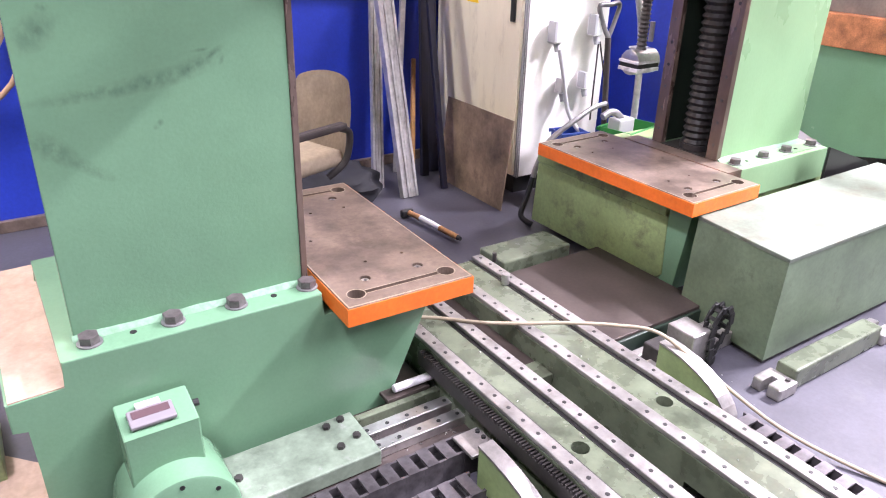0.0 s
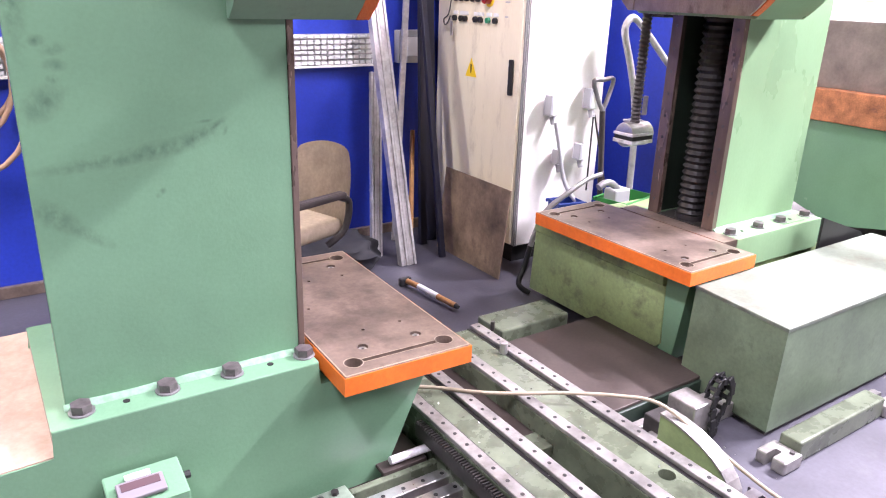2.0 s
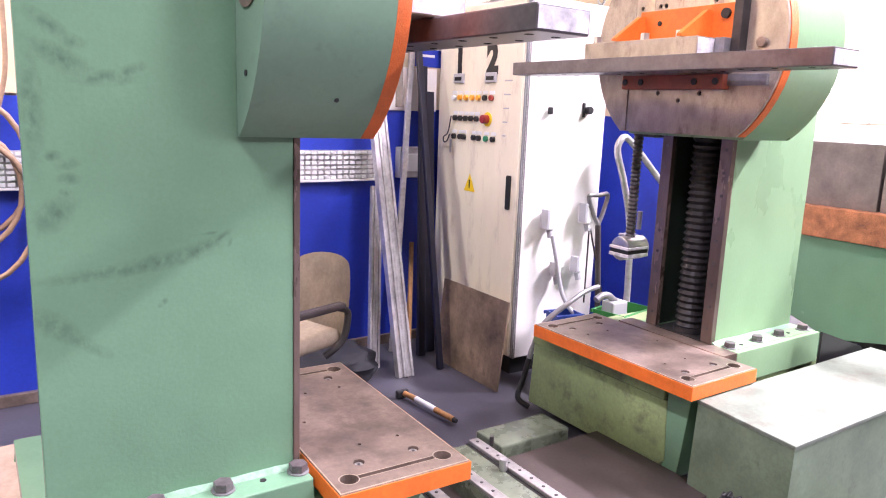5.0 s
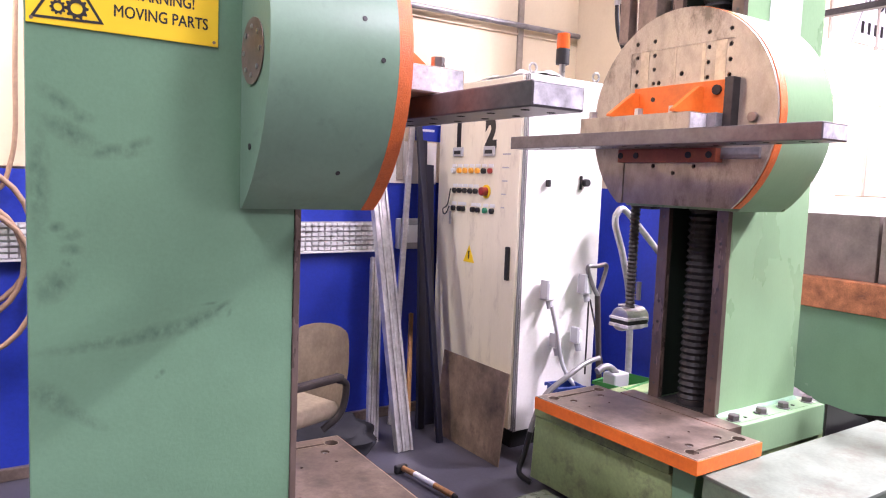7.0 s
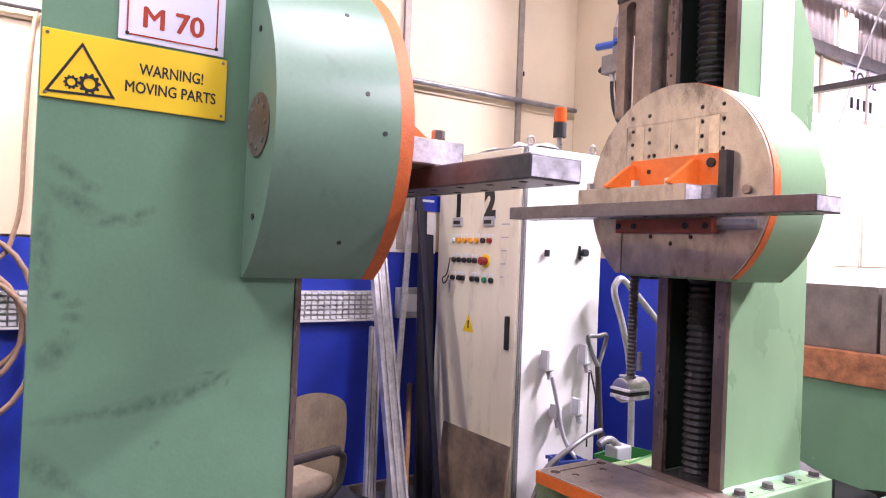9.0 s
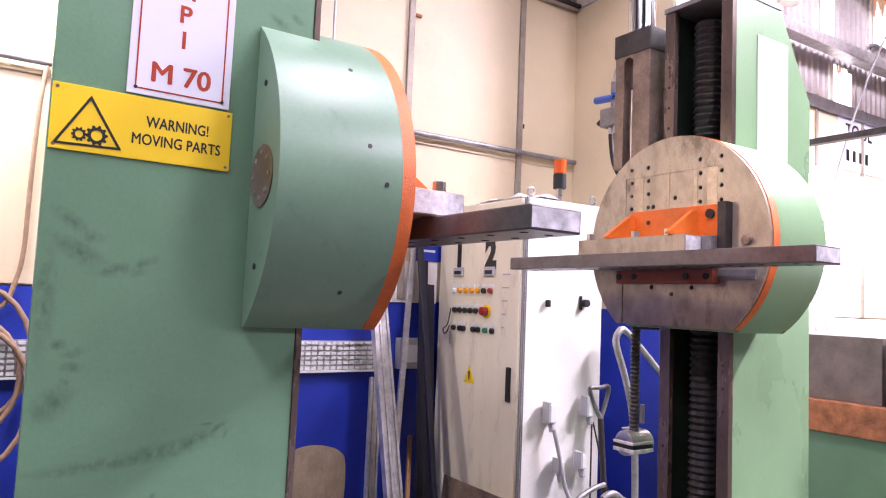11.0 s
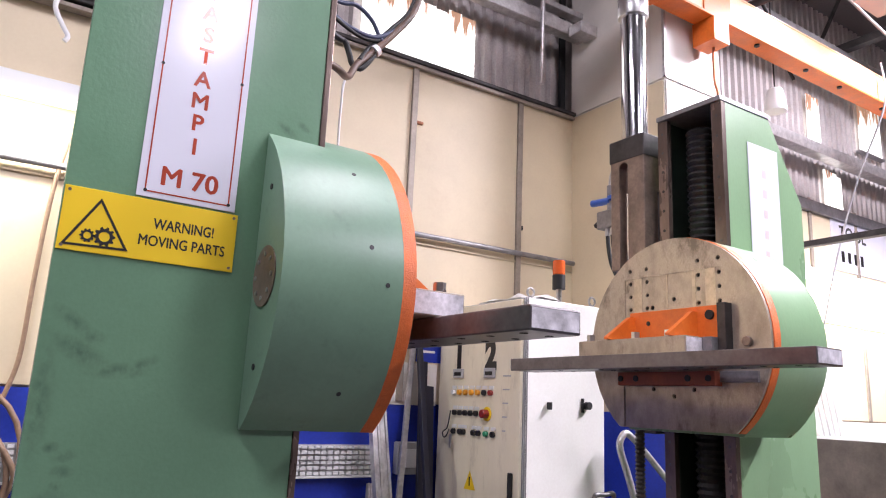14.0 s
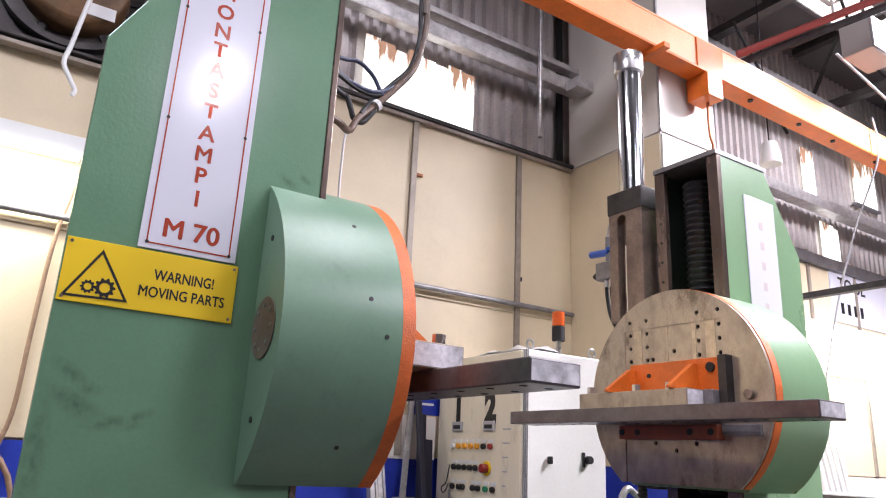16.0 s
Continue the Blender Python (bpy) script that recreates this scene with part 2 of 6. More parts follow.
WHITE_GLOW = plain("bright_daylight_pane", (1.0, 0.99, 0.97), 0.5, 0, 2.2)
PANE_STAINED = plain("rust_streaked_daylight_pane", (1.0, 0.99, 0.97), 0.5, 0, 2.2)
pn, pl_ = PANE_STAINED.node_tree.nodes, PANE_STAINED.node_tree.links
pc = pn.new("ShaderNodeTexCoord")
pm = pn.new("ShaderNodeMapping")
pm.inputs["Scale"].default_value = (22, 22, 3.2)
pz = pn.new("ShaderNodeTexNoise")
pz.inputs["Scale"].default_value, pz.inputs["Detail"].default_value = 1.0, 5
ps = pn.new("ShaderNodeSeparateXYZ")
pg = pn.new("ShaderNodeMapRange")  # stains run down from the upper edge of the sheet
pg.inputs[1].default_value, pg.inputs[2].default_value, pg.inputs[3].default_value, pg.inputs[4].default_value = 0.12, 0.45, -0.22, 0.23
pa = pn.new("ShaderNodeMath")
pr = pn.new("ShaderNodeValToRGB")
pr.color_ramp.elements[0].position, pr.color_ramp.elements[0].color = 0.56, (1, 0.99, 0.97, 1)
pr.color_ramp.elements[1].position, pr.color_ramp.elements[1].color = 0.7, (0.22, 0.12, 0.075, 1)
pl_.new(pc.outputs["Object"], pm.inputs[0]), pl_.new(pm.outputs[0], pz.inputs["Vector"]), pl_.new(pc.outputs["Object"], ps.inputs[0])
pl_.new(ps.outputs[2], pg.inputs[0]), pl_.new(pz.outputs[0], pa.inputs[0]), pl_.new(pg.outputs[0], pa.inputs[1]), pl_.new(pa.outputs[0], pr.inputs[0])
for q in ("Base Color", "Emission Color"):
    pl_.new(pr.outputs[0], pn["Principled BSDF"].inputs[q])
TUBE_GLOW = plain("lit_tube", (1.0, 0.98, 0.95), 0.5, 0, 6.0)
GREY_PLASTIC = plain("grey_plastic", (0.4, 0.4, 0.42), 0.4)
WHITE_PLASTIC = plain("white_plastic", (0.75, 0.75, 0.75), 0.35)
RED_GLOSS = plain("red_plastic", (0.28, 0.02, 0.015), 0.3)
MULLION = material("dull_brown_trim", (0.3, 0.255, 0.21), 0.45, 0.2, dark=0.75, bright=1.2, scale=8.0)
AMBER = plain("amber_plastic", (0.8, 0.35, 0.03), 0.3)
BLUE_GLOSS = plain("blue_plastic_knob", (0.02, 0.1, 0.5), 0.3)
CABLE_DARK = material("greasy_brown_cable", (0.11, 0.065, 0.045), 0.45, dark=0.5, bright=1.5, scale=9.0)
CABLE_SLATE = plain("slate_blue_cable", (0.05, 0.06, 0.11), 0.4)
CABLE = plain("dull_brass_cable", (0.3, 0.25, 0.18), 0.5)
COPPER = plain("copper_pipe", (0.5, 0.2, 0.1), 0.35, 0.7)


# ---- mesh helpers ----
def part(name, bm, mat, parent=None, label="", smooth=None):
    """Links a bmesh, or a mesh, as one object under its thing."""
    if isinstance(bm, bpy.types.Mesh):
        me = bm
    else:
        me = bpy.data.meshes.new(name)
        bmesh.ops.recalc_face_normals(bm, faces=bm.faces)
        bm.to_mesh(me)
        bm.free()
    if mat is not None and not me.materials:
        me.materials.append(mat)
    ob = new(name, me)
    ob.parent = parent
    if smooth:
        me.shade_smooth()
        me.set_sharp_from_angle(angle=radians(smooth))
    return tagged(ob, label)


def thing(name, x, y, z, label, category, group="", kind="", rz=0):
    ob = new(name)
    ob.empty_display_size = 0.05
    ob.matrix_basis = pose(x, y, z, 0, 0, rz)
    return tagged(ob, label, category, group, kind)


def box(x0, x1, y0, y1, z0, z1, bevel=0.0, bm=None):
    bm = bm or bmesh.new()
    vs = bmesh.ops.create_cube(bm, size=1)["verts"]
    bmesh.ops.transform(bm, matrix=Matrix.Translation(((x0 + x1) / 2, (y0 + y1) / 2, (z0 + z1) / 2)) @ Matrix.Diagonal((x1 - x0, y1 - y0, z1 - z0, 1)), verts=vs)
    if bevel:
        es = list({e for v in vs for e in v.link_edges})
        bmesh.ops.bevel(bm, geom=es, offset=bevel, segments=2, affect="EDGES", profile=0.5)
    return bm


def rod(a, b, r, r2=None, seg=16, bm=None, bevel=0.0):
    """A cylinder from a to b."""
    bm = bm or bmesh.new()
    a, b = Vector(a), Vector(b)
    m = Matrix.Translation((a + b) / 2) @ (b - a).to_track_quat("Z", "Y").to_matrix().to_4x4()
    vs = bmesh.ops.create_cone(bm, cap_ends=True, segments=seg, radius1=r, radius2=r if r2 is None else r2, depth=(b - a).length, matrix=m)["verts"]
    if bevel:
        es = [e for e in {e for v in vs for e in v.link_edges} if any(len(f.verts) > 4 for f in e.link_faces)]
        bmesh.ops.bevel(bm, geom=es, offset=bevel, segments=2, affect="EDGES", profile=0.5)
    return bm


def prism(points, axis, a, b, bevel=0.0, bm=None):
    """A polygon pulled along an axis from a to b. Points are the two other coordinates, in the order of the axes."""
    bm = bm or bmesh.new()
    def place(p, c):
        return {"x": (c, p[0], p[1]), "y": (p[0], c, p[1]), "z": (p[0], p[1], c)}[axis]
    lo = [bm.verts.new(place(p, a)) for p in points]
    hi = [bm.verts.new(place(p, b)) for p in points]
    k = len(points)
    fs = [bm.faces.new(lo), bm.faces.new(hi)] + [bm.faces.new((lo[i], lo[(i + 1) % k], hi[(i + 1) % k], hi[i])) for i in range(k)]
    if bevel:
        es = list({e for f in fs[:2] for e in f.edges})
        bmesh.ops.bevel(bm, geom=es, offset=bevel, segments=2, affect="EDGES", profile=0.5)
    return bm


def tube(points, r, seg=8, bm=None, smooth_steps=6):
    """A round bar swept along a smooth line through the points."""
    bm = bm or bmesh.new()
    p = [Vector(q) for q in points]
    line = []
    if smooth_steps and len(p) > 2:
        for i in range(len(p) - 1):
            p0, p1, p2, p3 = p[max(0, i - 1)], p[i], p[i + 1], p[min(len(p) - 1, i + 2)]
            for k in range(smooth_steps):
                t = k / smooth_steps
                line.append(0.5 * (2 * p1 + (p2 - p0) * t + (2 * p0 - 5 * p1 + 4 * p2 - p3) * t * t + (3 * p1 - p0 - 3 * p2 + p3) * t ** 3))
        line.append(p[-1])
    else:
        line = p
    rings = []
    side = None
    for i, q in enumerate(line):
        d = (line[min(i + 1, len(line) - 1)] - line[max(i - 1, 0)]).normalized()
        if side is None:
            side = d.orthogonal().normalized()
        side = (side - d * side.dot(d)).normalized()
        up = d.cross(side)
        rings.append([bm.verts.new(q + r * (math.cos(2 * math.pi * j / seg) * side + math.sin(2 * math.pi * j / seg) * up)) for j in range(seg)])
    for a, b in zip(rings, rings[1:]):
        for j in range(seg):
            bm.faces.new((a[j], a[(j + 1) % seg], b[(j + 1) % seg], b[j]))
    bm.faces.new(rings[0]), bm.faces.new(rings[-1])
    return bm


def carve(bm, cutters):
    """The mesh of bm with the cutters taken out of it."""
    obs = []
    for b in (bm, *cutters):
        me = bpy.data.meshes.new("tmp")
        bmesh.ops.recalc_face_normals(b, faces=b.faces)
        b.to_mesh(me)
        b.free()
        obs.append(new("tmp", me))
    for o in obs[1:]:
        mod = obs[0].modifiers.new("cut", "BOOLEAN")
        mod.operation, mod.object, mod.solver = "DIFFERENCE", o, "EXACT"
    me = bpy.data.meshes.new_from_object(obs[0].evaluated_get(bpy.context.evaluated_depsgraph_get()))
    for o in obs:
        bpy.data.objects.remove(o)
    return me


def words(name, text, size, m, mat, parent, bold=0.0, squeeze=1.0):
    """Lettering as a thin raised mesh; bold: metres by which the strokes are widened."""
    c = bpy.data.curves.new("tmp", "FONT")
    c.body, c.size, c.align_x, c.align_y, c.resolution_u = text, size, "CENTER", "CENTER", 3
    overlay = bold and "M" in text  # its sharp corners fold over when offset
    c.offset = 0 if overlay else bold
    o = new("tmp", c)
    flat = bpy.data.meshes.new_from_object(o.evaluated_get(bpy.context.evaluated_depsgraph_get()))
    bpy.data.objects.remove(o)
    bm = bmesh.new()
    for i, (dx, dz) in enumerate(((-bold, 0), (bold, 0), (0, -bold * 0.7), (0, bold * 0.7)) if overlay else ((0, 0),)):
        k = len(bm.verts)
        bm.from_mesh(flat)
        bm.verts.ensure_lookup_table()
        bmesh.ops.translate(bm, verts=bm.verts[k:], vec=(dx, dz, 0.0001 * i))
    bmesh.ops.transform(bm, matrix=m @ Matrix.Diagonal((squeeze, 1, 1, 1)) @ Matrix.Translation((0, 0, 0.0004)), verts=bm.verts)
    bpy.data.meshes.remove(flat)
    return part(name, bm, mat, parent)


# ---- setting ----
def setting(name, bm, mat, label, category):
    return tagged(part(name, bm, mat), label, category, kind="structure")


def again(ob, place, parent=None):
    """Another part on the same mesh, moved by place."""
    o = new(ob.name.split(".")[0], ob.data)
    o.parent, o.location = parent or ob.parent, place
    return o


WY = 3.88  # face of the rear wall
setting("floor", box(-6, 14, -8, WY + 0.25, -0.2, 0), FLOOR, "worn blue-grey painted concrete workshop floor", "floor")
wall = setting("wall_rear", box(-6, 4.3, WY, WY + 0.25, 0, 1.49), BLUE, "blue painted lower part of the rear workshop wall", "wall")
part("skirting", box(-6, 14, WY - 0.03, WY, 0, 0.06, 0.004), STEEL_BROWN, wall)
setting("wall_rear_lower", box(4.3, 14, WY, WY + 0.25, 0, 1.49), WHITE_PAINT, "white painted lower part of the rear wall", "wall")
upper = setting("wall_rear_upper", box(-6, 14, WY + 0.02, WY + 0.25, 1.49, 3.75), CREAM, "cream panelled upper part of the rear workshop wall", "wall")
XS = [-3.3, -2.4, -1.45, -0.55, 0.38, 1.3, 2.227, 3.145, 3.69]
for a, b in zip(XS, XS[1:]):
    for z0, z1 in ((1.5, 2.505), (2.52, 3.74)):
        part("panel", box(a + 0.004, b - 0.004, WY, WY + 0.018, z0, z1, 0.003), CREAM, upper)
XR = [4.3, 5.2, 6.1, 7.0, 7.9, 8.8, 9.7]
for a, b in zip(XR, XR[1:]):
    for z0, z1 in ((1.5, 2.45), (2.465, 3.6)):
        part("panel", box(a + 0.004, b - 0.004, WY, WY + 0.018, z0, z1, 0.003), CREAM, upper)
for x in XS[1:-1] + XR:
    part("mullion", box(x - 0.022, x + 0.022, WY - 0.022, WY, 1.5, 3.75, 0.004), MULLION, upper)
part("rail", box(-3, 3.675, WY - 0.05, WY, 3.75, 3.778, 0.004), STEEL_DARK, upper)
part("ledge", box(-3, 3.675, WY - 0.035, WY, 3.722, 3.749, 0.003), MULLION, upper)
part("rail", box(-3, 3.69, WY - 0.012, WY, 2.507, 2.518, 0.003), CREAM, upper)
part("conduit", rod((-3, WY - 0.04, 2.56), (3.66, WY - 0.04, 2.565), 0.018), STEEL_GREY, upper)
part("latch", box(2.25, 2.3, WY - 0.02, WY, 3.33, 3.35, 0.003), RUST, upper)
part("plug", box(3.17, 3.19, WY - 0.01, WY, 2.75, 2.78), BLACK, upper)


def corrugated(x0, x1, z0, z1, y, pitch=0.11, depth=0.035):
    bm = bmesh.new()
    prev = None
    prof = []
    for i in range(int((x1 - x0) / pitch)):
        x = x0 + i * pitch
        prof += [(x, 0), (x + 0.3 * pitch, 0), (x + 0.45 * pitch, -depth), (x + 0.85 * pitch, -depth)]
    for x, d in prof:
        cur = (bm.verts.new((x, y + d, z0)), bm.verts.new((x, y + d, z1)))
        if prev:
            bm.faces.new((prev[0], cur[0], cur[1], prev[1]))
        prev = cur
    return bm


clad = setting("wall_cladding", box(-6, 14, WY + 0.15, WY + 0.25, 3.75, 6.2), CORRUGATED, "grey corrugated steel cladding above the wall panels", "wall")
part("corrugated_sheet", corrugated(-3, 3.7, 3.75, 6.2, WY + 0.14), CORRUGATED, clad)
part("corrugated_sheet", corrugated(4.3, 13.8, 3.6, 6.2, WY + 0.14), CORRUGATED, clad)


def window(x0, x1, z0, z1, label):
    w = thing("window_1", (x0 + x1) / 2, WY + 0.06, z0, label, "window", kind="structure")
    h = (x1 - x0) / 2
    n = max(2, int(round((x1 - x0) / 0.11)))
    for i in range(n):
        a = -h + 2 * h * i / n
        part("pane", box(a + 0.002, a + 2 * h / n - 0.002, -0.012 - 0.012 * (i % 2), 0.0, 0, z1 - z0 - 0.02 * (i % 3)), PANE_STAINED, w)
    part("sill", box(-h - 0.03, h + 0.03, -0.03, 0.03, -0.035, -0.003, 0.004), STEEL_GREY, w)


window(1.82, 2.74, 3.83, 4.3, "bright translucent daylight window with rust-stained edges")
window(7.45, 7.8, 3.74, 4.18, "narrow bright daylight pane with dirty edges")
window(8.3, 8.8, 4.6, 5.3, "bright translucent pane in the corrugated cladding")
window(7.2, 7.42, 4.45, 5.0, "bright translucent pane in the corrugated cladding")
for z, h, d in ((4.36, 0.11, 0.14), (4.56, 0.05, 0.12)):
    setting("purlin", box(-3, 3.69, WY - d, WY - d + 0.09, z, z + h, 0.008), GALV, "pale steel purlin along the wall cladding", "beam")
setting("purlin", box(3.5, 3.676, WY - 0.28, WY - 0.145, 4.33, 4.42, 0.008), GALV, "pale steel cleat at the pillar", "beam")
setting("conduit_pipe", rod((3.22, WY - 0.16, 3.85), (3.22, WY - 0.16, 6.1), 0.018), GALV, "thin vertical steel conduit on the cladding", "pipe")
setting("cable_tray", box(4.3, 13.5, WY - 0.16, WY - 0.02, 4.2, 4.32, 0.006), GALV, "long perforated galvanised cable tray on the wall", "cable tray")
setting("wall_beam", box(4.3, 13.5, WY - 0.05, WY + 0.02, 3.6, 3.72, 0.006), STEEL_GREY, "grey steel beam over the wall panels", "beam")

PX = 3.69
pillar = setting("pillar", box(PX, 4.3, 2.98, WY + 0.02, 0, 6.2), WHITE_PAINT, "boxed-in pillar with cream and white panels", "pillar")
part("panel", box(PX - 0.012, PX - 0.002, 2.985, WY - 0.002, 0.02, 3.745, 0.002), CREAM, pillar)
part("panel", box(PX - 0.012, PX - 0.002, 2.985, WY - 0.002, 3.76, 6.1, 0.002), WHITE_PAINT, pillar)
part("panel", box(PX + 0.002, 4.29, 2.966, 2.976, 0.02, 3.745, 0.002), WHITE_PAINT, pillar)
part("panel", box(PX + 0.002, 4.29, 2.966, 2.976, 3.76, 6.1, 0.002), WHITE_PAINT, pillar)
part("blue_panel", box(PX - 0.016, PX - 0.013, 2.985, WY - 0.004, 0.02, 1.49), BLUE, pillar)
part("corner_bead", box(PX - 0.016, PX + 0.004, 2.962, 2.985, 3.77, 6.1, 0.003), GALV, pillar)
setting("corner_post", box(3.62, 3.668, WY + 0.07, WY + 0.1, 3.78, 6.2), BLACK, "black steel post beside the boxed pillar", "post")
# Added walls out of view, kept dark to cut the bounced light.
for n, bx in (("wall_left", (-6.2, -6, -8, 4.1)), ("wall_right", (14, 14.2, -8, 4.1)), ("wall_behind", (-6.2, 14.2, -8.2, -8))):
    setting(n, box(*bx, 0, 6.2), DARK_WALL, "unseen dark wall added to close the hall", "wall")
setting("ceiling", box(-6.2, 14.2, -8.2, 4.2, 6.2, 6.4), DARK_ROOF, "dark corrugated workshop roof", "ceiling")

# orange crane beam in front of the pillar
beam = thing("crane_beam", 3.1, 2.84, 4.225, "orange painted steel crane runway beam with a bracket", "beam")
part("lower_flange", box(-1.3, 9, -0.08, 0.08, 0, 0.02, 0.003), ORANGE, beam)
# Web and upper flange get the paler orange, painted as if brightly lit.
part("web", box(-1.3, 9, -0.05, 0.05, 0.02, 0.27), ORANGE_LIT, beam)
part("upper_flange", box(-1.3, 9, -0.055, 0.08, 0.27, 0.285, 0.003), ORANGE_LIT, beam)
part("bracket", box(0.84, 1.01, -0.09, 0.09, -0.18, -0.001, 0.004), ORANGE, beam)
part("splice_plate", box(0.78, 1.08, -0.062, -0.05, 0.021, 0.269, 0.003), ORANGE, beam)
part("lug", box(0.3, 0.36, -0.16, 0.06, -0.04, -0.001, 0.004), ORANGE, beam)
for x in (1.45, 2.1, 2.6, 3.3, 4.2):
    part("bolt", rod((x, -0.02, -0.014), (x, -0.02, 0), 0.02, seg=8), BLACK, beam)
drop = thing("hanging_pipe", 4.05, 2.9, 3.2, "bent copper pipe dropping from the crane beam", "pipe")
part("pipe", tube([(0.0, -0.06, 0.85), (0.0, -0.06, 0.6), (0.03, -0.06, 0.5), (-0.02, -0.05, 0.35), (-0.12, -0.05, 0.25), (-0.13, -0.05, 0.0), (-0.13, -0.05, -0.2)], 0.011), COPPER, drop, smooth=60)

# ---- the two machines ----
def bolt(parent, x, y, z, r=0.026, h=0.026):
    b = part("bolt", rod((x, y, z + 0.004), (x, y, z + h), r, seg=6, bevel=0.002), STEEL_BOLT, parent)
    part("washer", rod((x, y, z), (x, y, z + 0.004), r * 1.18, seg=20), STEEL_GREY, b)


def base_plate(parent, px, far_end, turn):
    x0, x1, y0, y1 = px, px + 0.411, far_end, 0.459
    cuts = []
    for yy in (y0 + 0.065, y1 - 0.065):
        cuts.append(rod((x0 + 0.055, yy, 0.44), (x0 + 0.055, yy, 0.52), 0.026, seg=20))
        cuts.append(rod((x1 - 0.055, yy, 0.44), (x1 - 0.055, yy, 0.52), 0.026, seg=20))
        cuts.append(box(x0 + 0.06, x1 - 0.06, yy - 0.008, yy + 0.008, 0.482, 0.52))
    for fx, fy, r in ((0.12, 0.14, 0.017), (0.3, 0.14, 0.017), (0.12, 0.78, 0.017), (0.3, 0.78, 0.017), (0.17, 0.24, 0.006), (0.3, 0.24, 0.006), (0.17, 0.68, 0.006), (0.3, 0.68, 0.006), (0.08, 0.46, 0.006)):
        cuts.append(rod((x0 + fx, y0 + fy, 0.47), (x0 + fx, y0 + fy, 0.52), r, seg=16))
    pl = part("base_plate", carve(box(x0, x1, y0, y1, 0.44, 0.5, 0.003), cuts), STEEL_BROWN, parent, "brown oily steel plate with keyhole slots")
    edge = bmesh.new()
    for a in ((x0 - 0.003, x0 + 0.0, y0 - 0.003, y1 + 0.003), (x1, x1 + 0.003, y0 - 0.003, y1 + 0.003), (x0, x1, y0 - 0.003, y0), (x0, x1, y1, y1 + 0.003)):
        box(*a, 0.441, 0.4965, bm=edge)
    part("painted_edge", edge, ORANGE, pl, "bright orange painted plate edge")
    for fx, fy in ((0.12, 0.14), (0.3, 0.14), (0.12, 0.78), (0.3, 0.78)):
        part("screw", carve(rod((x0 + fx, y0 + fy, 0.47), (x0 + fx, y0 + fy, 0.494), 0.0125, seg=14), [rod((x0 + fx, y0 + fy, 0.487), (x0 + fx, y0 + fy, 0.52), 0.006, seg=6)]), STEEL, pl)
    worn = bmesh.new()
    for a in ((x0 + 0.002, x0 + 0.006, y0 + 0.003, y1 - 0.003), (x1 - 0.006, x1 - 0.002, y0 + 0.003, y1 - 0.003), (x0 + 0.006, x1 - 0.006, y0 + 0.002, y0 + 0.007), (x0 + 0.006, x1 - 0.006, y1 - 0.006, y1 - 0.002)):
        if turn < 0 or a[0] > x0 + 0.003:
            box(*a, 0.4995, 0.5004, bm=worn)
    part("worn_edge", worn, STEEL_SHINE, pl, "bare worn steel edge")
    for yy in (y0 + 0.065, y1 - 0.065):
        rim = bmesh.new()
        for sy in (-0.0108, 0.0083):
            box(x0 + 0.082, x1 - 0.082, yy + sy, yy + sy + 0.0025, 0.4995, 0.5005, bm=rim)
        for cx_ in (x0 + 0.055, x1 - 0.055):
            for k in range(20):
                a0, a1 = 2 * math.pi * k / 20, 2 * math.pi * (k + 1) / 20
                prism([(cx_ + r_ * math.cos(t_), yy + r_ * math.sin(t_)) for r_, t_ in ((0.0265, a0), (0.0295, a0), (0.0295, a1), (0.0265, a1))], "z", 0.4995, 0.5005, bm=rim)
        part("slot_rim", rim, STEEL_SHINE, pl)
    corner = Matrix.Translation((x1, y0 if turn < 0 else y1, 0))
    pl.matrix_basis = corner @ Matrix.Rotation(radians(turn), 4, "Z") @ corner.inverted()


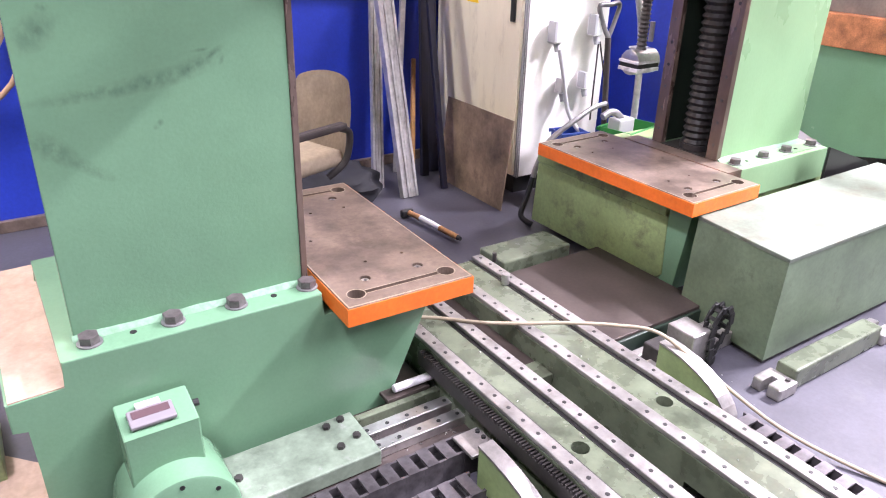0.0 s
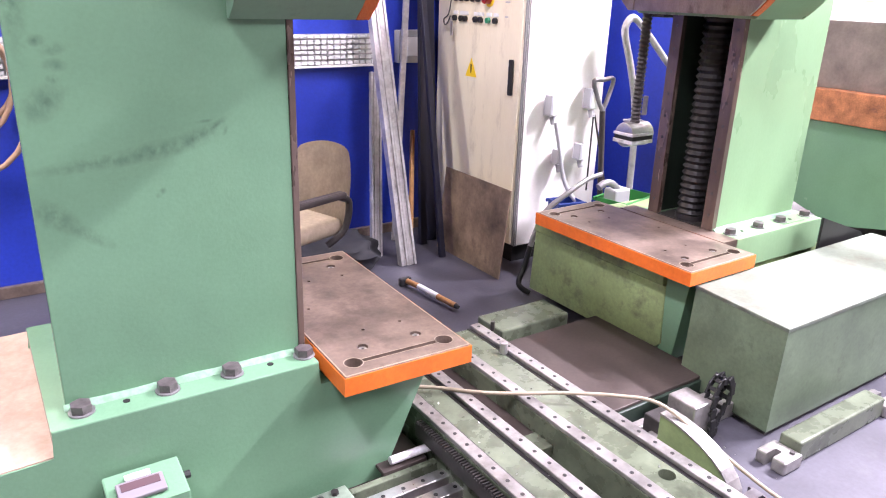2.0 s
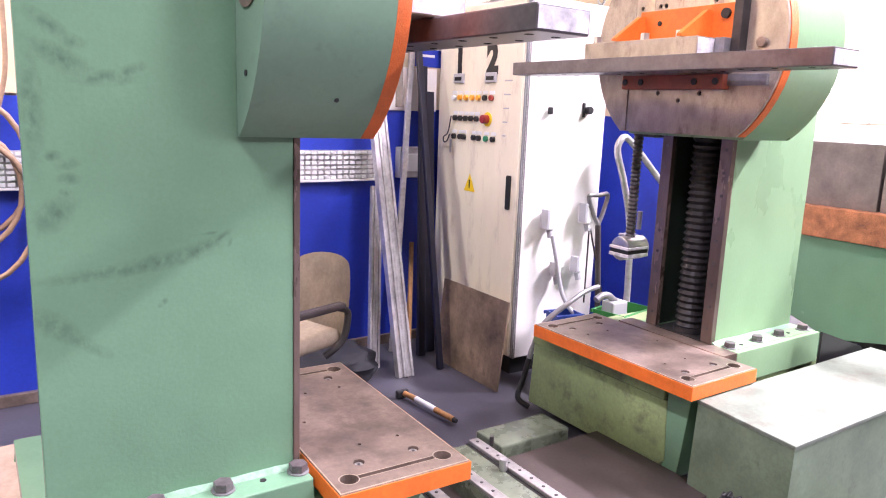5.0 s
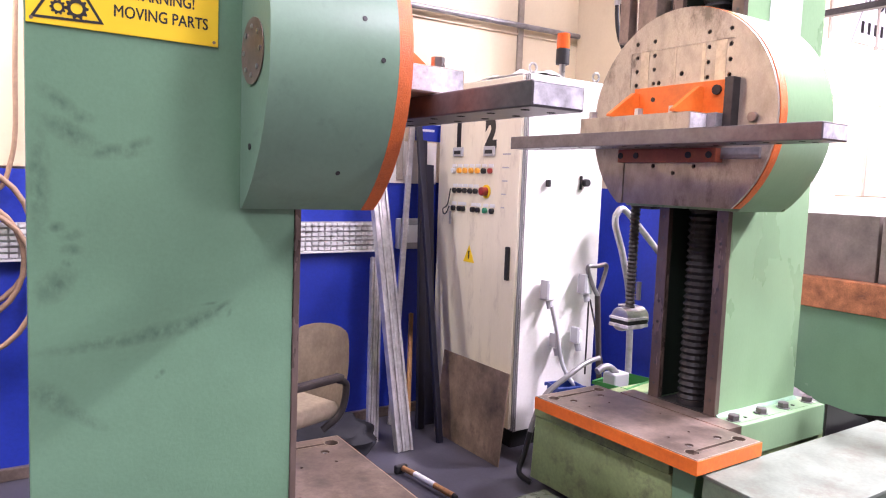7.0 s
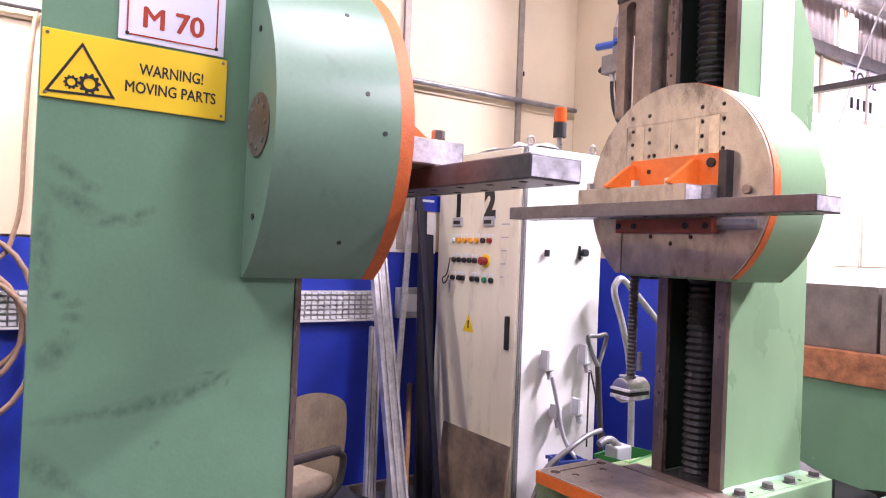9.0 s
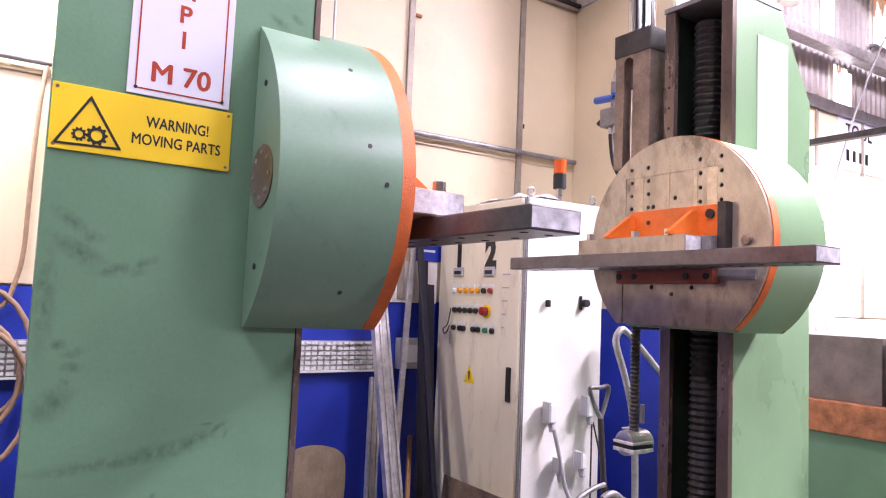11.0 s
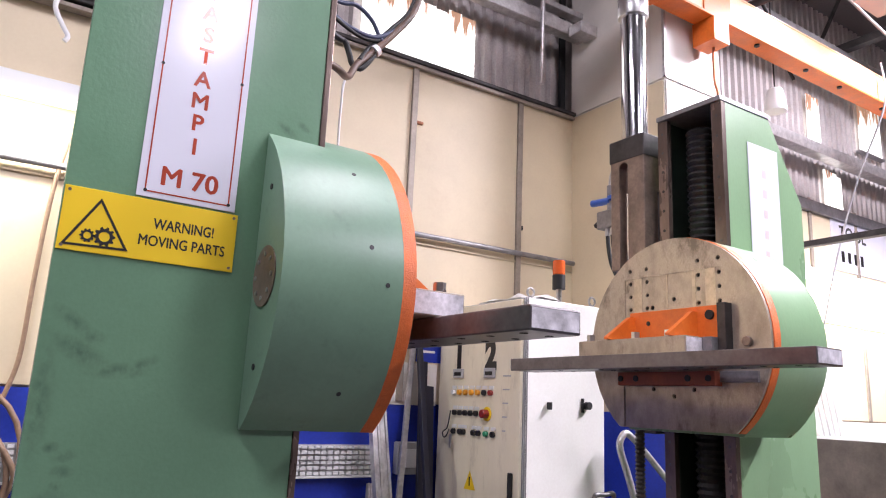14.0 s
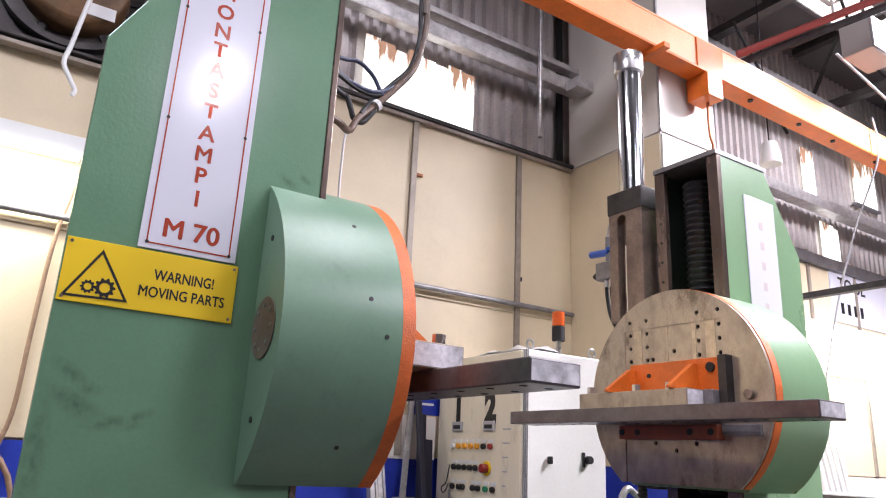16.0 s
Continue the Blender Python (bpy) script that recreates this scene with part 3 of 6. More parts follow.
def column(parent, near_sign, x0, x1, y0, y1):
    """Hollow column, open to the front (+x), with guide rails and a screw cover."""
    zb, zt = 0.5, 2.94
    th = 0.018 if near_sign < 0 else 0.03  # thickness of the guide rails
    cut = 0.46 if near_sign < 0 else 0.4
    side = [(x0, zb), (x1 - th, zb), (x1 - th, zt), (x0 + 0.25, zt), (x0, zt - cut)]
    far = [(x0 + 0.035, zb), (x1 - th, zb), (x1 - th, zt), (x0 + 0.25, zt), (x0 + 0.035, zt - cut + 0.055)]
    near_wall, far_wall = ((y0, y0 + 0.03), (y1 - 0.03, y1)) if near_sign < 0 else ((y1 - 0.03, y1), (y0, y0 + 0.03))
    paint = GREEN if near_sign < 0 else GREEN_LIGHT
    part("side_wall", prism(side, "y", *near_wall, 0.003), GREEN_COLUMN if near_sign < 0 else paint, parent)
    part("side_wall", prism(far, "y", *far_wall, 0.003), paint, parent)
    part("back_wall", prism([(x0 + 0.037, zb), (x0 + 0.06, zb), (x0 + 0.06, zt - cut + 0.05), (x0 + 0.275, zt - 0.03), (x0 + 0.275, zt - 0.001), (x0 + 0.25, zt - 0.002), (x0 + 0.037, zt - cut + 0.055)], "y", y0 + 0.03, y1 - 0.03), GREEN, parent)
    # Linings, floor and inner wall coloured near black for the shade in the channel.
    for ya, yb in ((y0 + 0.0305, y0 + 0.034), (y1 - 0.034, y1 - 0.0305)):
        part("shade_lining", box(-0.0195, x1 - 0.031, ya, yb, zb + 0.002, zt - 0.003), GREEN_DARK, parent)
    part("shade_floor", box(-0.0195, x1 - 0.001, y0 + 0.056, y1 - 0.056, zb, zb + 0.004), STEEL_DARK, parent)
    part("top_cap", box(x0 + 0.25, x1 + 0.01, y0 - 0.004, y1 + 0.004, zt, zt + 0.025, 0.003), STEEL_GREY, parent)
    part("shade_wall", box(-0.035, -0.02, y0 + 0.03, y1 - 0.03, zb, zt - 0.004), BLACK, parent)
    for ya, yb in ((y0 - 0.003, y0 + 0.055), (y1 - 0.055, y1 + 0.003)):
        r = part("guide_rail", box(x1 - th, x1, ya, yb, zb + 0.001, zt - 0.002, 0.002), STEEL_GUIDE, parent, "oily steel guide rail with bolt holes")
        for k in range(24):
            zz = zb + 0.07 + k * 0.1
            part("screw", rod((x1 - 0.002, (ya + yb) / 2, zz), (x1 + 0.0015, (ya + yb) / 2, zz), 0.0075, seg=8), BLACK, r)
    bel = bmesh.new()
    xc, yc = (0.245, -0.01) if near_sign > 0 else (0.18, -0.022)
    rings = []
    n = 150
    for i in range(n + 1):
        rr = 0.071 if i % 2 else 0.058
        zz = zb + 0.02 + (zt - zb - 0.1) * i / n
        rings.append([bel.verts.new((xc + rr * math.cos(a), yc + rr * math.sin(a), zz)) for a in [2 * math.pi * j / 20 for j in range(20)]])
    for a, b in zip(rings, rings[1:]):
        for j in range(20):
            bel.faces.new((a[j], a[(j + 1) % 20], b[(j + 1) % 20], b[j]))
    part("bellows_sleeve", rod((xc, yc, zb + 0.0045), (xc, yc, zb + 0.03), 0.074, seg=28), BLACK_GREY, parent, smooth=40)
    part("screw_bellows", bel, BLACK_GREY, parent, "grey ribbed rubber bellows over the lift screw")


WELD = material("painted_weld", (0.155, 0.3, 0.185), 0.45, dark=0.7, scale=30.0, bump=0.2)
STEEL_SHINE = material("worn_bright_steel", (0.5, 0.43, 0.34), 0.35, 0.7, dark=0.75, scale=20.0)
# Grey rubber darkened for the shade inside the column.
BLACK_GREY = plain("grey_rubber", (0.02, 0.019, 0.02), 0.3)
STEEL_GUIDE = material("bright_guide_steel", (0.17, 0.125, 0.105), 0.26, 0.55, dark=0.6, bright=1.3, scale=6.0, bump=0.03, spots=0.5, spot_colour=(0.1, 0.075, 0.06), spot_scale=9.0, stretch=(1, 1, 0.3))
HZ, HR = 1.795, 0.478


def arc_profile(r, cut, n=48, hz=HZ):
    """Circle about (0, hz) with its foot cut off flat at the height cut."""
    a0 = math.asin((cut - hz) / r)
    return [(r * math.cos(a0 + (math.pi - 2 * a0) * i / n), hz + r * math.sin(a0 + (math.pi - 2 * a0) * i / n)) for i in range(n + 1)]


def head(parent, dy, hx, col):
    """Turning head: drum round the column with an orange rim and a steel faceplate to the front."""
    hr, hz = (HR + 0.008, HZ + 0.004) if hx else (HR, HZ)
    prof = [(y + dy, z) for y, z in arc_profile(hr, 1.416 if hx else 1.418, hz=hz)]
    notch = box(-0.12, col[1] + 0.001, col[2] - 0.0035, col[3] + 0.0035, 1.3, 2.5)
    drum = part("drum", carve(prism(prof, "x", (0.118 if hx else 0.124) + hx, 0.454 + hx - (0.006 if hx else 0), 0.002), [notch]), GREEN_DRUM if hx else GREEN_LIGHT, parent, "green painted turning head drum", 35)
    part("rim", prism(prof if hx else [(y + dy, z) for y, z in arc_profile(HR, 1.4305)], "x", 0.4545 + hx - (0.006 if hx else 0), (0.5175 if hx else 0.4982), 0.002), ORANGE_ROUGH, drum, "orange painted rim", 35)
    xf = 0.514 if hx == 0 else 0.533
    if not hx:
        # Black disc behind the faceplate, so that its holes look shaded.
        part("dark_backing", prism([(y + dy, z) for y, z in arc_profile(0.46, 1.44)], "x", 0.4984, 0.4997), HOLE_SHADE, drum)
    cuts = []
    for yy in (-0.228, -0.13, 0.15, 0.253):
        for i in range(4):
            cuts.append(rod((0.47, yy, 1.965 + 0.061 * i), (0.6, yy, 1.965 + 0.061 * i), 0.0095, seg=10))
    for yy, zz in ((0.02, 1.994), (-0.1, 1.965), (0.128, 1.965), (-0.1, 1.6), (0.114, 1.6), (0.01, 1.57)):
        cuts.append(rod((0.47, yy, zz), (0.6, yy, zz), 0.0105, seg=10))
    cuts.append(box(xf - 0.008, 0.6, -0.274, -0.266, 1.3, 1.62))
    cuts.append(box(xf - 0.003, 0.6, -0.262, 0.272, 1.66, 2.11))
    fp = part("faceplate", carve(prism([(y + dy, z) for y, z in arc_profile(0.475, 1.43)], "x", 0.5 + hx, xf, 0.002), cuts), STEEL_DISC, drum, "worn brown steel faceplate with drilled holes", 35)
    for ya, yb in ((-0.208, -0.16), (-0.02, -0.012), (0.118, 0.136), (0.185, 0.235)):
        part("slideway", box(xf - 0.0028, xf - 0.0012, ya, yb, 1.93, 2.108), STEEL_SHINE, fp)
    part("eye_screw", rod((xf, 0.378, 1.79), (xf + 0.02, 0.378, 1.79), 0.02, seg=14, bevel=0.003), STEEL_BROWN, fp)
    CY, CZ = -0.333, 1.79
    c = part("cover_cap", rod((0.1145 + hx, CY, CZ), (0.1175 + hx, CY, CZ), 0.078, seg=28, bevel=0.001), STEEL_BROWN, drum, "round brown steel cover with screws")
    for i in range(8):
        q = i * math.pi / 4
        part("screw", rod((0.1115 + hx, CY + 0.056 * math.cos(q), CZ + 0.056 * math.sin(q)), (0.1144 + hx, CY + 0.056 * math.cos(q), CZ + 0.056 * math.sin(q)), 0.006, seg=6), STEEL, drum)
    for zz in (2.025, 1.567):
        part("screw", rod((0.115 + hx, -0.32, zz), (0.1183 + hx, -0.32, zz), 0.008, seg=8), BLACK, drum)
    for deg, xx in ((216, 0.362), (170, 0.383), (181, 0.433), (142, 0.362)):
        q = radians(deg)
        part("screw", rod((xx, dy + hr * math.cos(q) * 0.99, hz + hr * math.sin(q) * 0.99), (xx, dy + hr * math.cos(q) * 1.002, hz + hr * math.sin(q) * 1.002), 0.0065, seg=8), BLACK, drum)


def clamp_arm(parent, hx):
    """Long flat bar held on the faceplate by an orange angle bracket."""
    z0 = 1.675
    near_end = 0.757 if hx else 0.797
    bar = part("clamp_bar", box(0.62, 0.78, -0.788, near_end, z0, z0 + 0.06, 0.004), STEEL_BAR, parent, "grey ground steel clamp bar")
    for yy in (-0.788, near_end):
        part("end_face", box(0.626, 0.774, yy - 0.0015, yy + 0.0015, z0 + 0.006, z0 + 0.054), STEEL_SCRATCHED, bar, "bright scratched bar end")
    for k in range(12):
        yy = -0.72 + k * 0.13
        for xx in (0.66, 0.74):
            part("hole", rod((xx, yy, z0 - 0.001), (xx, yy, z0 + 0.004), 0.011, seg=10), HOLE_SHADE, bar)
    br = part("bracket", box(0.4975 + hx, 0.54 + hx, -0.21, 0.268, 1.81, 1.945, 0.003), ORANGE, parent, "orange painted angle bracket with gussets")
    part("side_plate", box(0.498 + hx, 0.56 + hx, 0.2685, 0.308, 1.75, 1.95, 0.003), STEEL_DARK, br)
    part("foot", box(0.4975 + hx, 0.7 + hx, -0.38, 0.22, z0 + 0.061, 1.809, 0.004), STEEL_DISC, br, "bare steel foot block")
    # Pale skins on the foot's ends stand for the glare there.
    part("foot_end_glare", box(0.503 + hx, 0.694 + hx, -0.3825, -0.3803, z0 + 0.066, 1.804), STEEL_SCRATCHED, br)
    part("foot_end_glare", box(0.503 + hx, 0.694 + hx, 0.2205, 0.223, z0 + 0.066, 1.804), STEEL_SCRATCHED, br)
    part("spacer", box(0.4975, 0.6, 0.2235, 0.268, z0 + 0.061, 1.809, 0.003), STEEL_GREY, br)
    for yy in (-0.19, 0.15):
        part("gusset", prism([(0.5405 + hx, 1.81), (0.72 + hx, 1.81), (0.72 + hx, 1.82), (0.57 + hx, 1.922), (0.5405 + hx, 1.922)], "y", yy - 0.011, yy + 0.011), ORANGE, br)
    for xx, yy in ((0.65, -0.08), (0.65, 0.1), (0.66, -0.34)):
        part("nut", rod((xx, yy, 1.8095), (xx, yy, 1.84), 0.019, seg=6), STEEL, br)
    part("socket_screw", rod((0.5405, 0.225, 1.905), (0.552, 0.225, 1.905), 0.02, seg=12), BLACK, br)
    part("socket_screw", rod((0.5405, -0.1, 1.89), (0.545, -0.1, 1.89), 0.01, seg=10), BLACK, br)
    low = part("lower_bracket", box(0.4975 + hx, 0.56 + hx, -0.27, 0.25, 1.615, z0 - 0.001, 0.003), RED_BRACKET, parent, "dull red bracket under the bar")
    part("cross_plate", box(0.4975, 0.53, 0.2505, 0.42, 1.63, z0 - 0.001, 0.002), STEEL_GREY, low)
    for yy in (-0.25, -0.16, 0.12, 0.22):
        part("screw", rod((0.5605, yy, 1.645), (0.566, yy, 1.645), 0.014, seg=10), BLACK, low)


STEEL_SCRATCHED = material("scratched_bright_steel", (0.72, 0.7, 0.74), 0.4, 0.15, dark=0.55, bright=1.3, scale=22.0)
RED_BRACKET = material("dull_red_paint", (0.3, 0.07, 0.035), 0.5, dark=0.7, scale=8.0)


def machine(x, y, rz, label, plate_x, nose, near, col, far_end, turn, lean):
    """Column machine facing +x before it is turned by rz."""
    t = thing("column_machine", x, y, 0, label, "machine", "column machines facing each other", rz=rz)
    t.matrix_basis = pose(x, y, 0, 0, lean, rz)
    s = near  # the side of the column that faces the camera
    yn = -0.335 if s < 0 else 0.30
    yf = 0.3 if s < 0 else -0.335
    lo, hi = (yn, yf) if s < 0 else (-0.24, yn)
    if s < 0:  # base casting: saddle, slab and flange in one
        f = part("saddle", prism([(-0.45, 0.03), (0.66 - nose, 0.03), (0.66, 0.339), (0.70, 0.424), (0.317, 0.424), (0.317, 0.499), (-0.355, 0.499), (-0.355, 0.424), (-0.487, 0.424), (-0.487, 0.34), (-0.45, 0.34)], "y", lo, hi, 0.004), GREEN, t)
    else:
        f = part("flange", box(-0.345, 0.317, 0.2705, hi, 0.35, 0.499, 0.004), GREEN_LIGHT, t)
        part("flange_back", box(-0.345, 0.317, lo, 0.27, 0.425, 0.499), GREEN_LIGHT, t)
    ys = yn - s * (0.057 if s < 0 else 0.065)
    for bx in (-0.282, -0.08, 0.088, 0.295) if s < 0 else (-0.30, -0.1, 0.075, 0.28):
        bolt(f, bx, ys, 0.4995)
    for bx in (-0.18, 0.195):
        part("dowel_hole", rod((bx, ys, 0.498), (bx, ys, 0.5005), 0.009, seg=10), HOLE_SHADE, f)
    yw = col[2] if s < 0 else col[3]
    wb = bmesh.new()
    prev = None
    for k in range(63):
        x = col[0] - 0.005 + 0.01 * k
        q = 0.013 + 0.003 * noise.noise(Vector((x * 18, 1.7, 0)))
        cur = [wb.verts.new(c) for c in ((x, yw, 0.4995), (x, yw + s * q * 1.3, 0.4995), (x, yw + s * q * 0.6, 0.4995 + q * 0.7), (x, yw, 0.4995 + q))]
        if prev:
            for j in range(4):
                wb.faces.new((prev[j], prev[(j + 1) % 4], cur[(j + 1) % 4], cur[j]))
        else:
            wb.faces.new(cur)
        prev = cur
    wb.faces.new(prev)
    part("weld", wb, WELD, f, smooth=80)
    if s > 0:
        part("saddle_slab", box(-0.45, 0.745, -0.55, 0.27, 0.36, 0.424, 0.004), GREEN_OLD, t)
        part("saddle", prism([(-0.56, 0.04), (0.24, 0.04), (0.30, 0.1), (0.285, 0.359), (-0.54, 0.359)], "x", -0.45, 0.745, 0.004), GREEN_OLD, t, "oily yellow-green painted saddle")
        part("corner_plate", prism([(0.2855, 0.05), (0.36, 0.05), (0.40, 0.424), (0.2855, 0.424)], "x", 0.55, 0.74, 0.003), GREEN, t)
        part("plate_tongue", box(0.318, plate_x - 0.004, -0.3, 0.3, 0.4245, 0.4997), STEEL_BROWN, t)
    base_plate(t, plate_x, far_end, turn)
    column(t, s, *col)
    head(t, 0.037 if s < 0 else 0.0, 0.03 if s < 0 else 0.0, col)
    return t


LEAN = 0.34  # degrees by which the first column stands out of plumb
left = machine(0.4025, 2.008, 0, "green column machine with orange rim, signs on its side", 0.3415, 0.135, -1, (-0.3125, 0.3125, -0.244, 0.2), -0.46, -1.2, LEAN)
right = machine(3.055, 2.05, 180, "green column machine with steel faceplate and oily base", 0.417, 0.0, 1, (-0.2975, 0.33, -0.197, 0.169), -0.44, 0.6, 0)
clamp_arm(left, 0.022)
clamp_arm(right, 0.0)

# ---- signs on the left column ----
# Ink paled for the overexposure that washes out the right board's strokes.
FAINT_INK = plain("glare_paled_ink", (0.58, 0.5, 0.5), 0.4)
FACE = pose(0, 0, 0, 90, 0, 0)  # lettering that faces -y


def face_at(x, y, z):
    return Matrix.Translation((x, y, z)) @ FACE


ys = 2.008 - 0.244


def centred(ob, z):
    """Lettering moved so that its middle stands at the height z."""
    zs = [v.co.z for v in ob.data.vertices]
    ob.location.z += z - (min(zs) + max(zs)) / 2
    return ob


warn = thing("warning_sign", 0.3, ys, 1.877, "yellow warning sign with black gear triangle on the column", "sign")
warn.matrix_basis = pose(0.304, ys, 1.877, 0, LEAN, 0)
part("plate", box(-0.2, 0.2, -0.004, -0.0005, -0.075, 0.075, 0.001), YELLOW, warn)
tri = bmesh.new()
outer = [(-0.193, -0.064), (-0.05, -0.06), (-0.121, 0.056)]
cx, cz = sum(p[0] for p in outer) / 3, sum(p[1] for p in outer) / 3
inner = [(cx + (px - cx) * 0.86, cz + (pz - cz) * 0.86) for px, pz in outer]
for i in range(3):
    j = (i + 1) % 3
    prism([outer[i], outer[j], inner[j], inner[i]], "y", -0.0048, -0.0041, bm=tri)
part("triangle", tri, INK, warn)


def gear_mesh(x, z, r):
    bm = bmesh.new()
    n = 10
    out, inn = [], []
    for i in range(4 * n):
        q = 2 * math.pi * i / (4 * n)
        rr = r * (1.25 if i % 4 < 2 else 0.98)
        out.append((x + rr * math.cos(q), z + rr * math.sin(q)))
        inn.append((x + 0.62 * r * math.cos(q), z + 0.62 * r * math.sin(q)))
    for i in range(4 * n):
        j = (i + 1) % (4 * n)
        prism([out[i], out[j], inn[j], inn[i]], "y", -0.0048, -0.0041, bm=bm)
    return bm


part("gear", gear_mesh(-0.14, -0.036, 0.013), INK, warn)
part("gear", gear_mesh(-0.104, -0.034, 0.019), INK, warn)
words("lettering", "WARNING!", 0.037, face_at(0.072, -0.0041, 0.016), INK, warn, 0.0007, 0.77)
words("lettering", "MOVING PARTS", 0.037, face_at(0.072, -0.0041, -0.027), INK, warn, 0.0007, 0.79)
for x in (-0.19, 0.19):
    for z in (-0.065, 0.065):
        part("rivet", rod((x, -0.0055, z), (x, -0.004, z), 0.004, seg=8), STEEL_BROWN, warn)

name = thing("name_board", 0.3685, ys, 1.957, "tall white sign board with red border and lettering", "sign")
name.matrix_basis = pose(0.3745, ys, 1.957, 0, LEAN, 0)
part("board", box(-0.12, 0.12, -0.004, -0.0005, 0, 0.93, 0.001), SIGN_WHITE, name)
bd = bmesh.new()
for a in ((-0.103, -0.0995, 0.016, 0.915), (0.0995, 0.103, 0.016, 0.915), (-0.103, 0.103, 0.013, 0.0165), (-0.103, 0.103, 0.912, 0.9155)):
    box(a[0], a[1], -0.0048, -0.0041, a[2], a[3], bm=bd)
part("border", bd, SIGN_RED, name)
words("lettering", "M 70", 0.068, face_at(0, -0.0041, 0.057), SIGN_RED, name, 0.0018, 1.02)
for ch, z in zip("IPMATSATNOM", (0.151, 0.215, 0.274, 0.335, 0.399, 0.461, 0.523, 0.585, 0.643, 0.704, 0.766)):
    centred(words("lettering", ch, 0.06, face_at(0, -0.0041, z), SIGN_RED, name, 0.0014, 1.0), z)
for x in (-0.101, 0.101):
    for z in (0.016, 0.35, 0.68, 0.91):
        part("screw", rod((x, -0.0055, z), (x, -0.0041, z), 0.0045, seg=8), INK, name)

board = thing("name_board", 3.035, 1.881, 2.1, "tall white sign board on the column side", "sign")
part("board", box(-0.12, 0.12, -0.004, -0.0005, 0, 0.68, 0.001), SIGN_WHITE, board)
for z in (0.12, 0.22, 0.32, 0.42, 0.52):
    part("stroke", box(-0.014, 0.014, -0.0046, -0.0041, z, z + 0.04), FAINT_INK, board)

# ---- things on the left machine ----
sheet = thing("cover_board", 0.0, 2.06, 0.4245, "torn brown cardboard sheet lying on the machine saddle", "board")
part("sheet", prism([(-0.075, -0.385), (0.06, -0.378), (0.07, -0.2), (0.055, -0.05), (0.07, 0.1), (0.118, 0.2), (0.125, 0.38), (0.02, 0.375), (-0.04, 0.372), (-0.08, 0.2)], "z", 0, 0.006), CARDBOARD, sheet)
low = thing("cover_board", -0.12, 1.85, 0.0, "brown cardboard sheet lying on the floor", "board")
part("sheet", prism([(-0.4, -0.4), (0.085, -0.42), (0.07, 0.12), (-0.1, 0.3), (-0.5, 0.28)], "z", 0.002, 0.012), CARDBOARD, low)
rail_thing = thing("guide_rail", -0.3, 2.05, 0.0, "steel guide rail on a green base behind the machine", "rail")
part("base", box(-0.6, 0.16, -0.1, 0.2, 0, 0.09, 0.004), GREEN_OLD, rail_thing)
part("rail", box(-0.6, 0.16, -0.02, 0.04, 0.0905, 0.12, 0.003), STEEL, rail_thing)

drive = thing("drive_unit", 0.235, 1.56, 0.02, "green gear drive housing with a grey position display", "drive unit")
part("housing", prism([(-0.02, 0.30), (-0.02, 0.1), (0.1, 0.1), (0.1, 0.325)], "x", -0.1, 0.082, 0.005), GREEN, drive)
part("gear_cover", rod((0.0, -0.1, 0.052), (0.0, 0.1, 0.052), 0.143, seg=48, bevel=0.01), GREEN, drive, "round green gear cover", 30)
for q in (40, 140, 90):
    part("screw", rod((0.11 * math.cos(radians(q)), -0.102, 0.052 + 0.12 * math.sin(radians(q))), (0.11 * math.cos(radians(q)), -0.09, 0.052 + 0.12 * math.sin(radians(q))), 0.007, seg=8), BLACK, drive)
tilt = Matrix.Translation((-0.022, 0.035, 0.316)) @ Matrix.Rotation(math.atan(0.025 / 0.12), 4, "X")
bm = box(-0.055, 0.055, -0.038, 0.02, 0, 0.012, 0.003)
bmesh.ops.transform(bm, matrix=tilt, verts=bm.verts)
disp = part("display", bm, plain("mauve_grey_plastic", (0.2, 0.18, 0.2), 0.45), drive, "grey digital position display")
bm = box(-0.045, 0.045, -0.012, 0.012, 0.0121, 0.0135)
bmesh.ops.transform(bm, matrix=tilt, verts=bm.verts)
part("screen", bm, plain("dark_display_glass", (0.1, 0.06, 0.07), 0.2), disp)
bm = box(-0.03, 0.03, 0.024, 0.042, 0, 0.01, 0.002)
bmesh.ops.transform(bm, matrix=tilt, verts=bm.verts)
part("label_plate", bm, WHITE_PLASTIC, drive)
part("knob", rod((0.082, 0.06, 0.29), (0.1, 0.06, 0.29), 0.01, seg=10), BLACK, drive)

GREEN_FOOT = material("dirty_foot_paint", (0.19, 0.24, 0.185), 0.35, dark=0.55, bright=1.3, scale=10.0, bump=0.1, spots=0.8, spot_colour=(0.36, 0.36, 0.35), spot_scale=13.0)
carriage = thing("slide_foot", 0.56, 1.55, 0.0, "worn green bolted slide foot of the machine saddle", "slide foot")
part("foot", box(-0.2, 0.215, -0.12, 0.085, 0.03, 0.085, 0.005), GREEN_FOOT, carriage)
for x, y in ((-0.17, -0.02), (0.12, -0.05), (0.18, -0.03), (0.12, 0.05), (0.17, 0.06)):
    b = part("bolt", rod((x, y, 0.0852), (x, y, 0.096), 0.012, seg=6), STEEL_DARK, carriage)
slide = thing("cross_rail", 0.85, 1.5, 0.0, "steel cross rails on a dirty green base", "rail")
part("base", box(-0.75, 0.26, -0.16, 0.62, 0.0, 0.028, 0.003), STEEL_DECK, slide)
part("edge", box(-0.1, 0.25, 0.1, 0.125, 0.0285, 0.07, 0.003), GREEN_BED, slide)
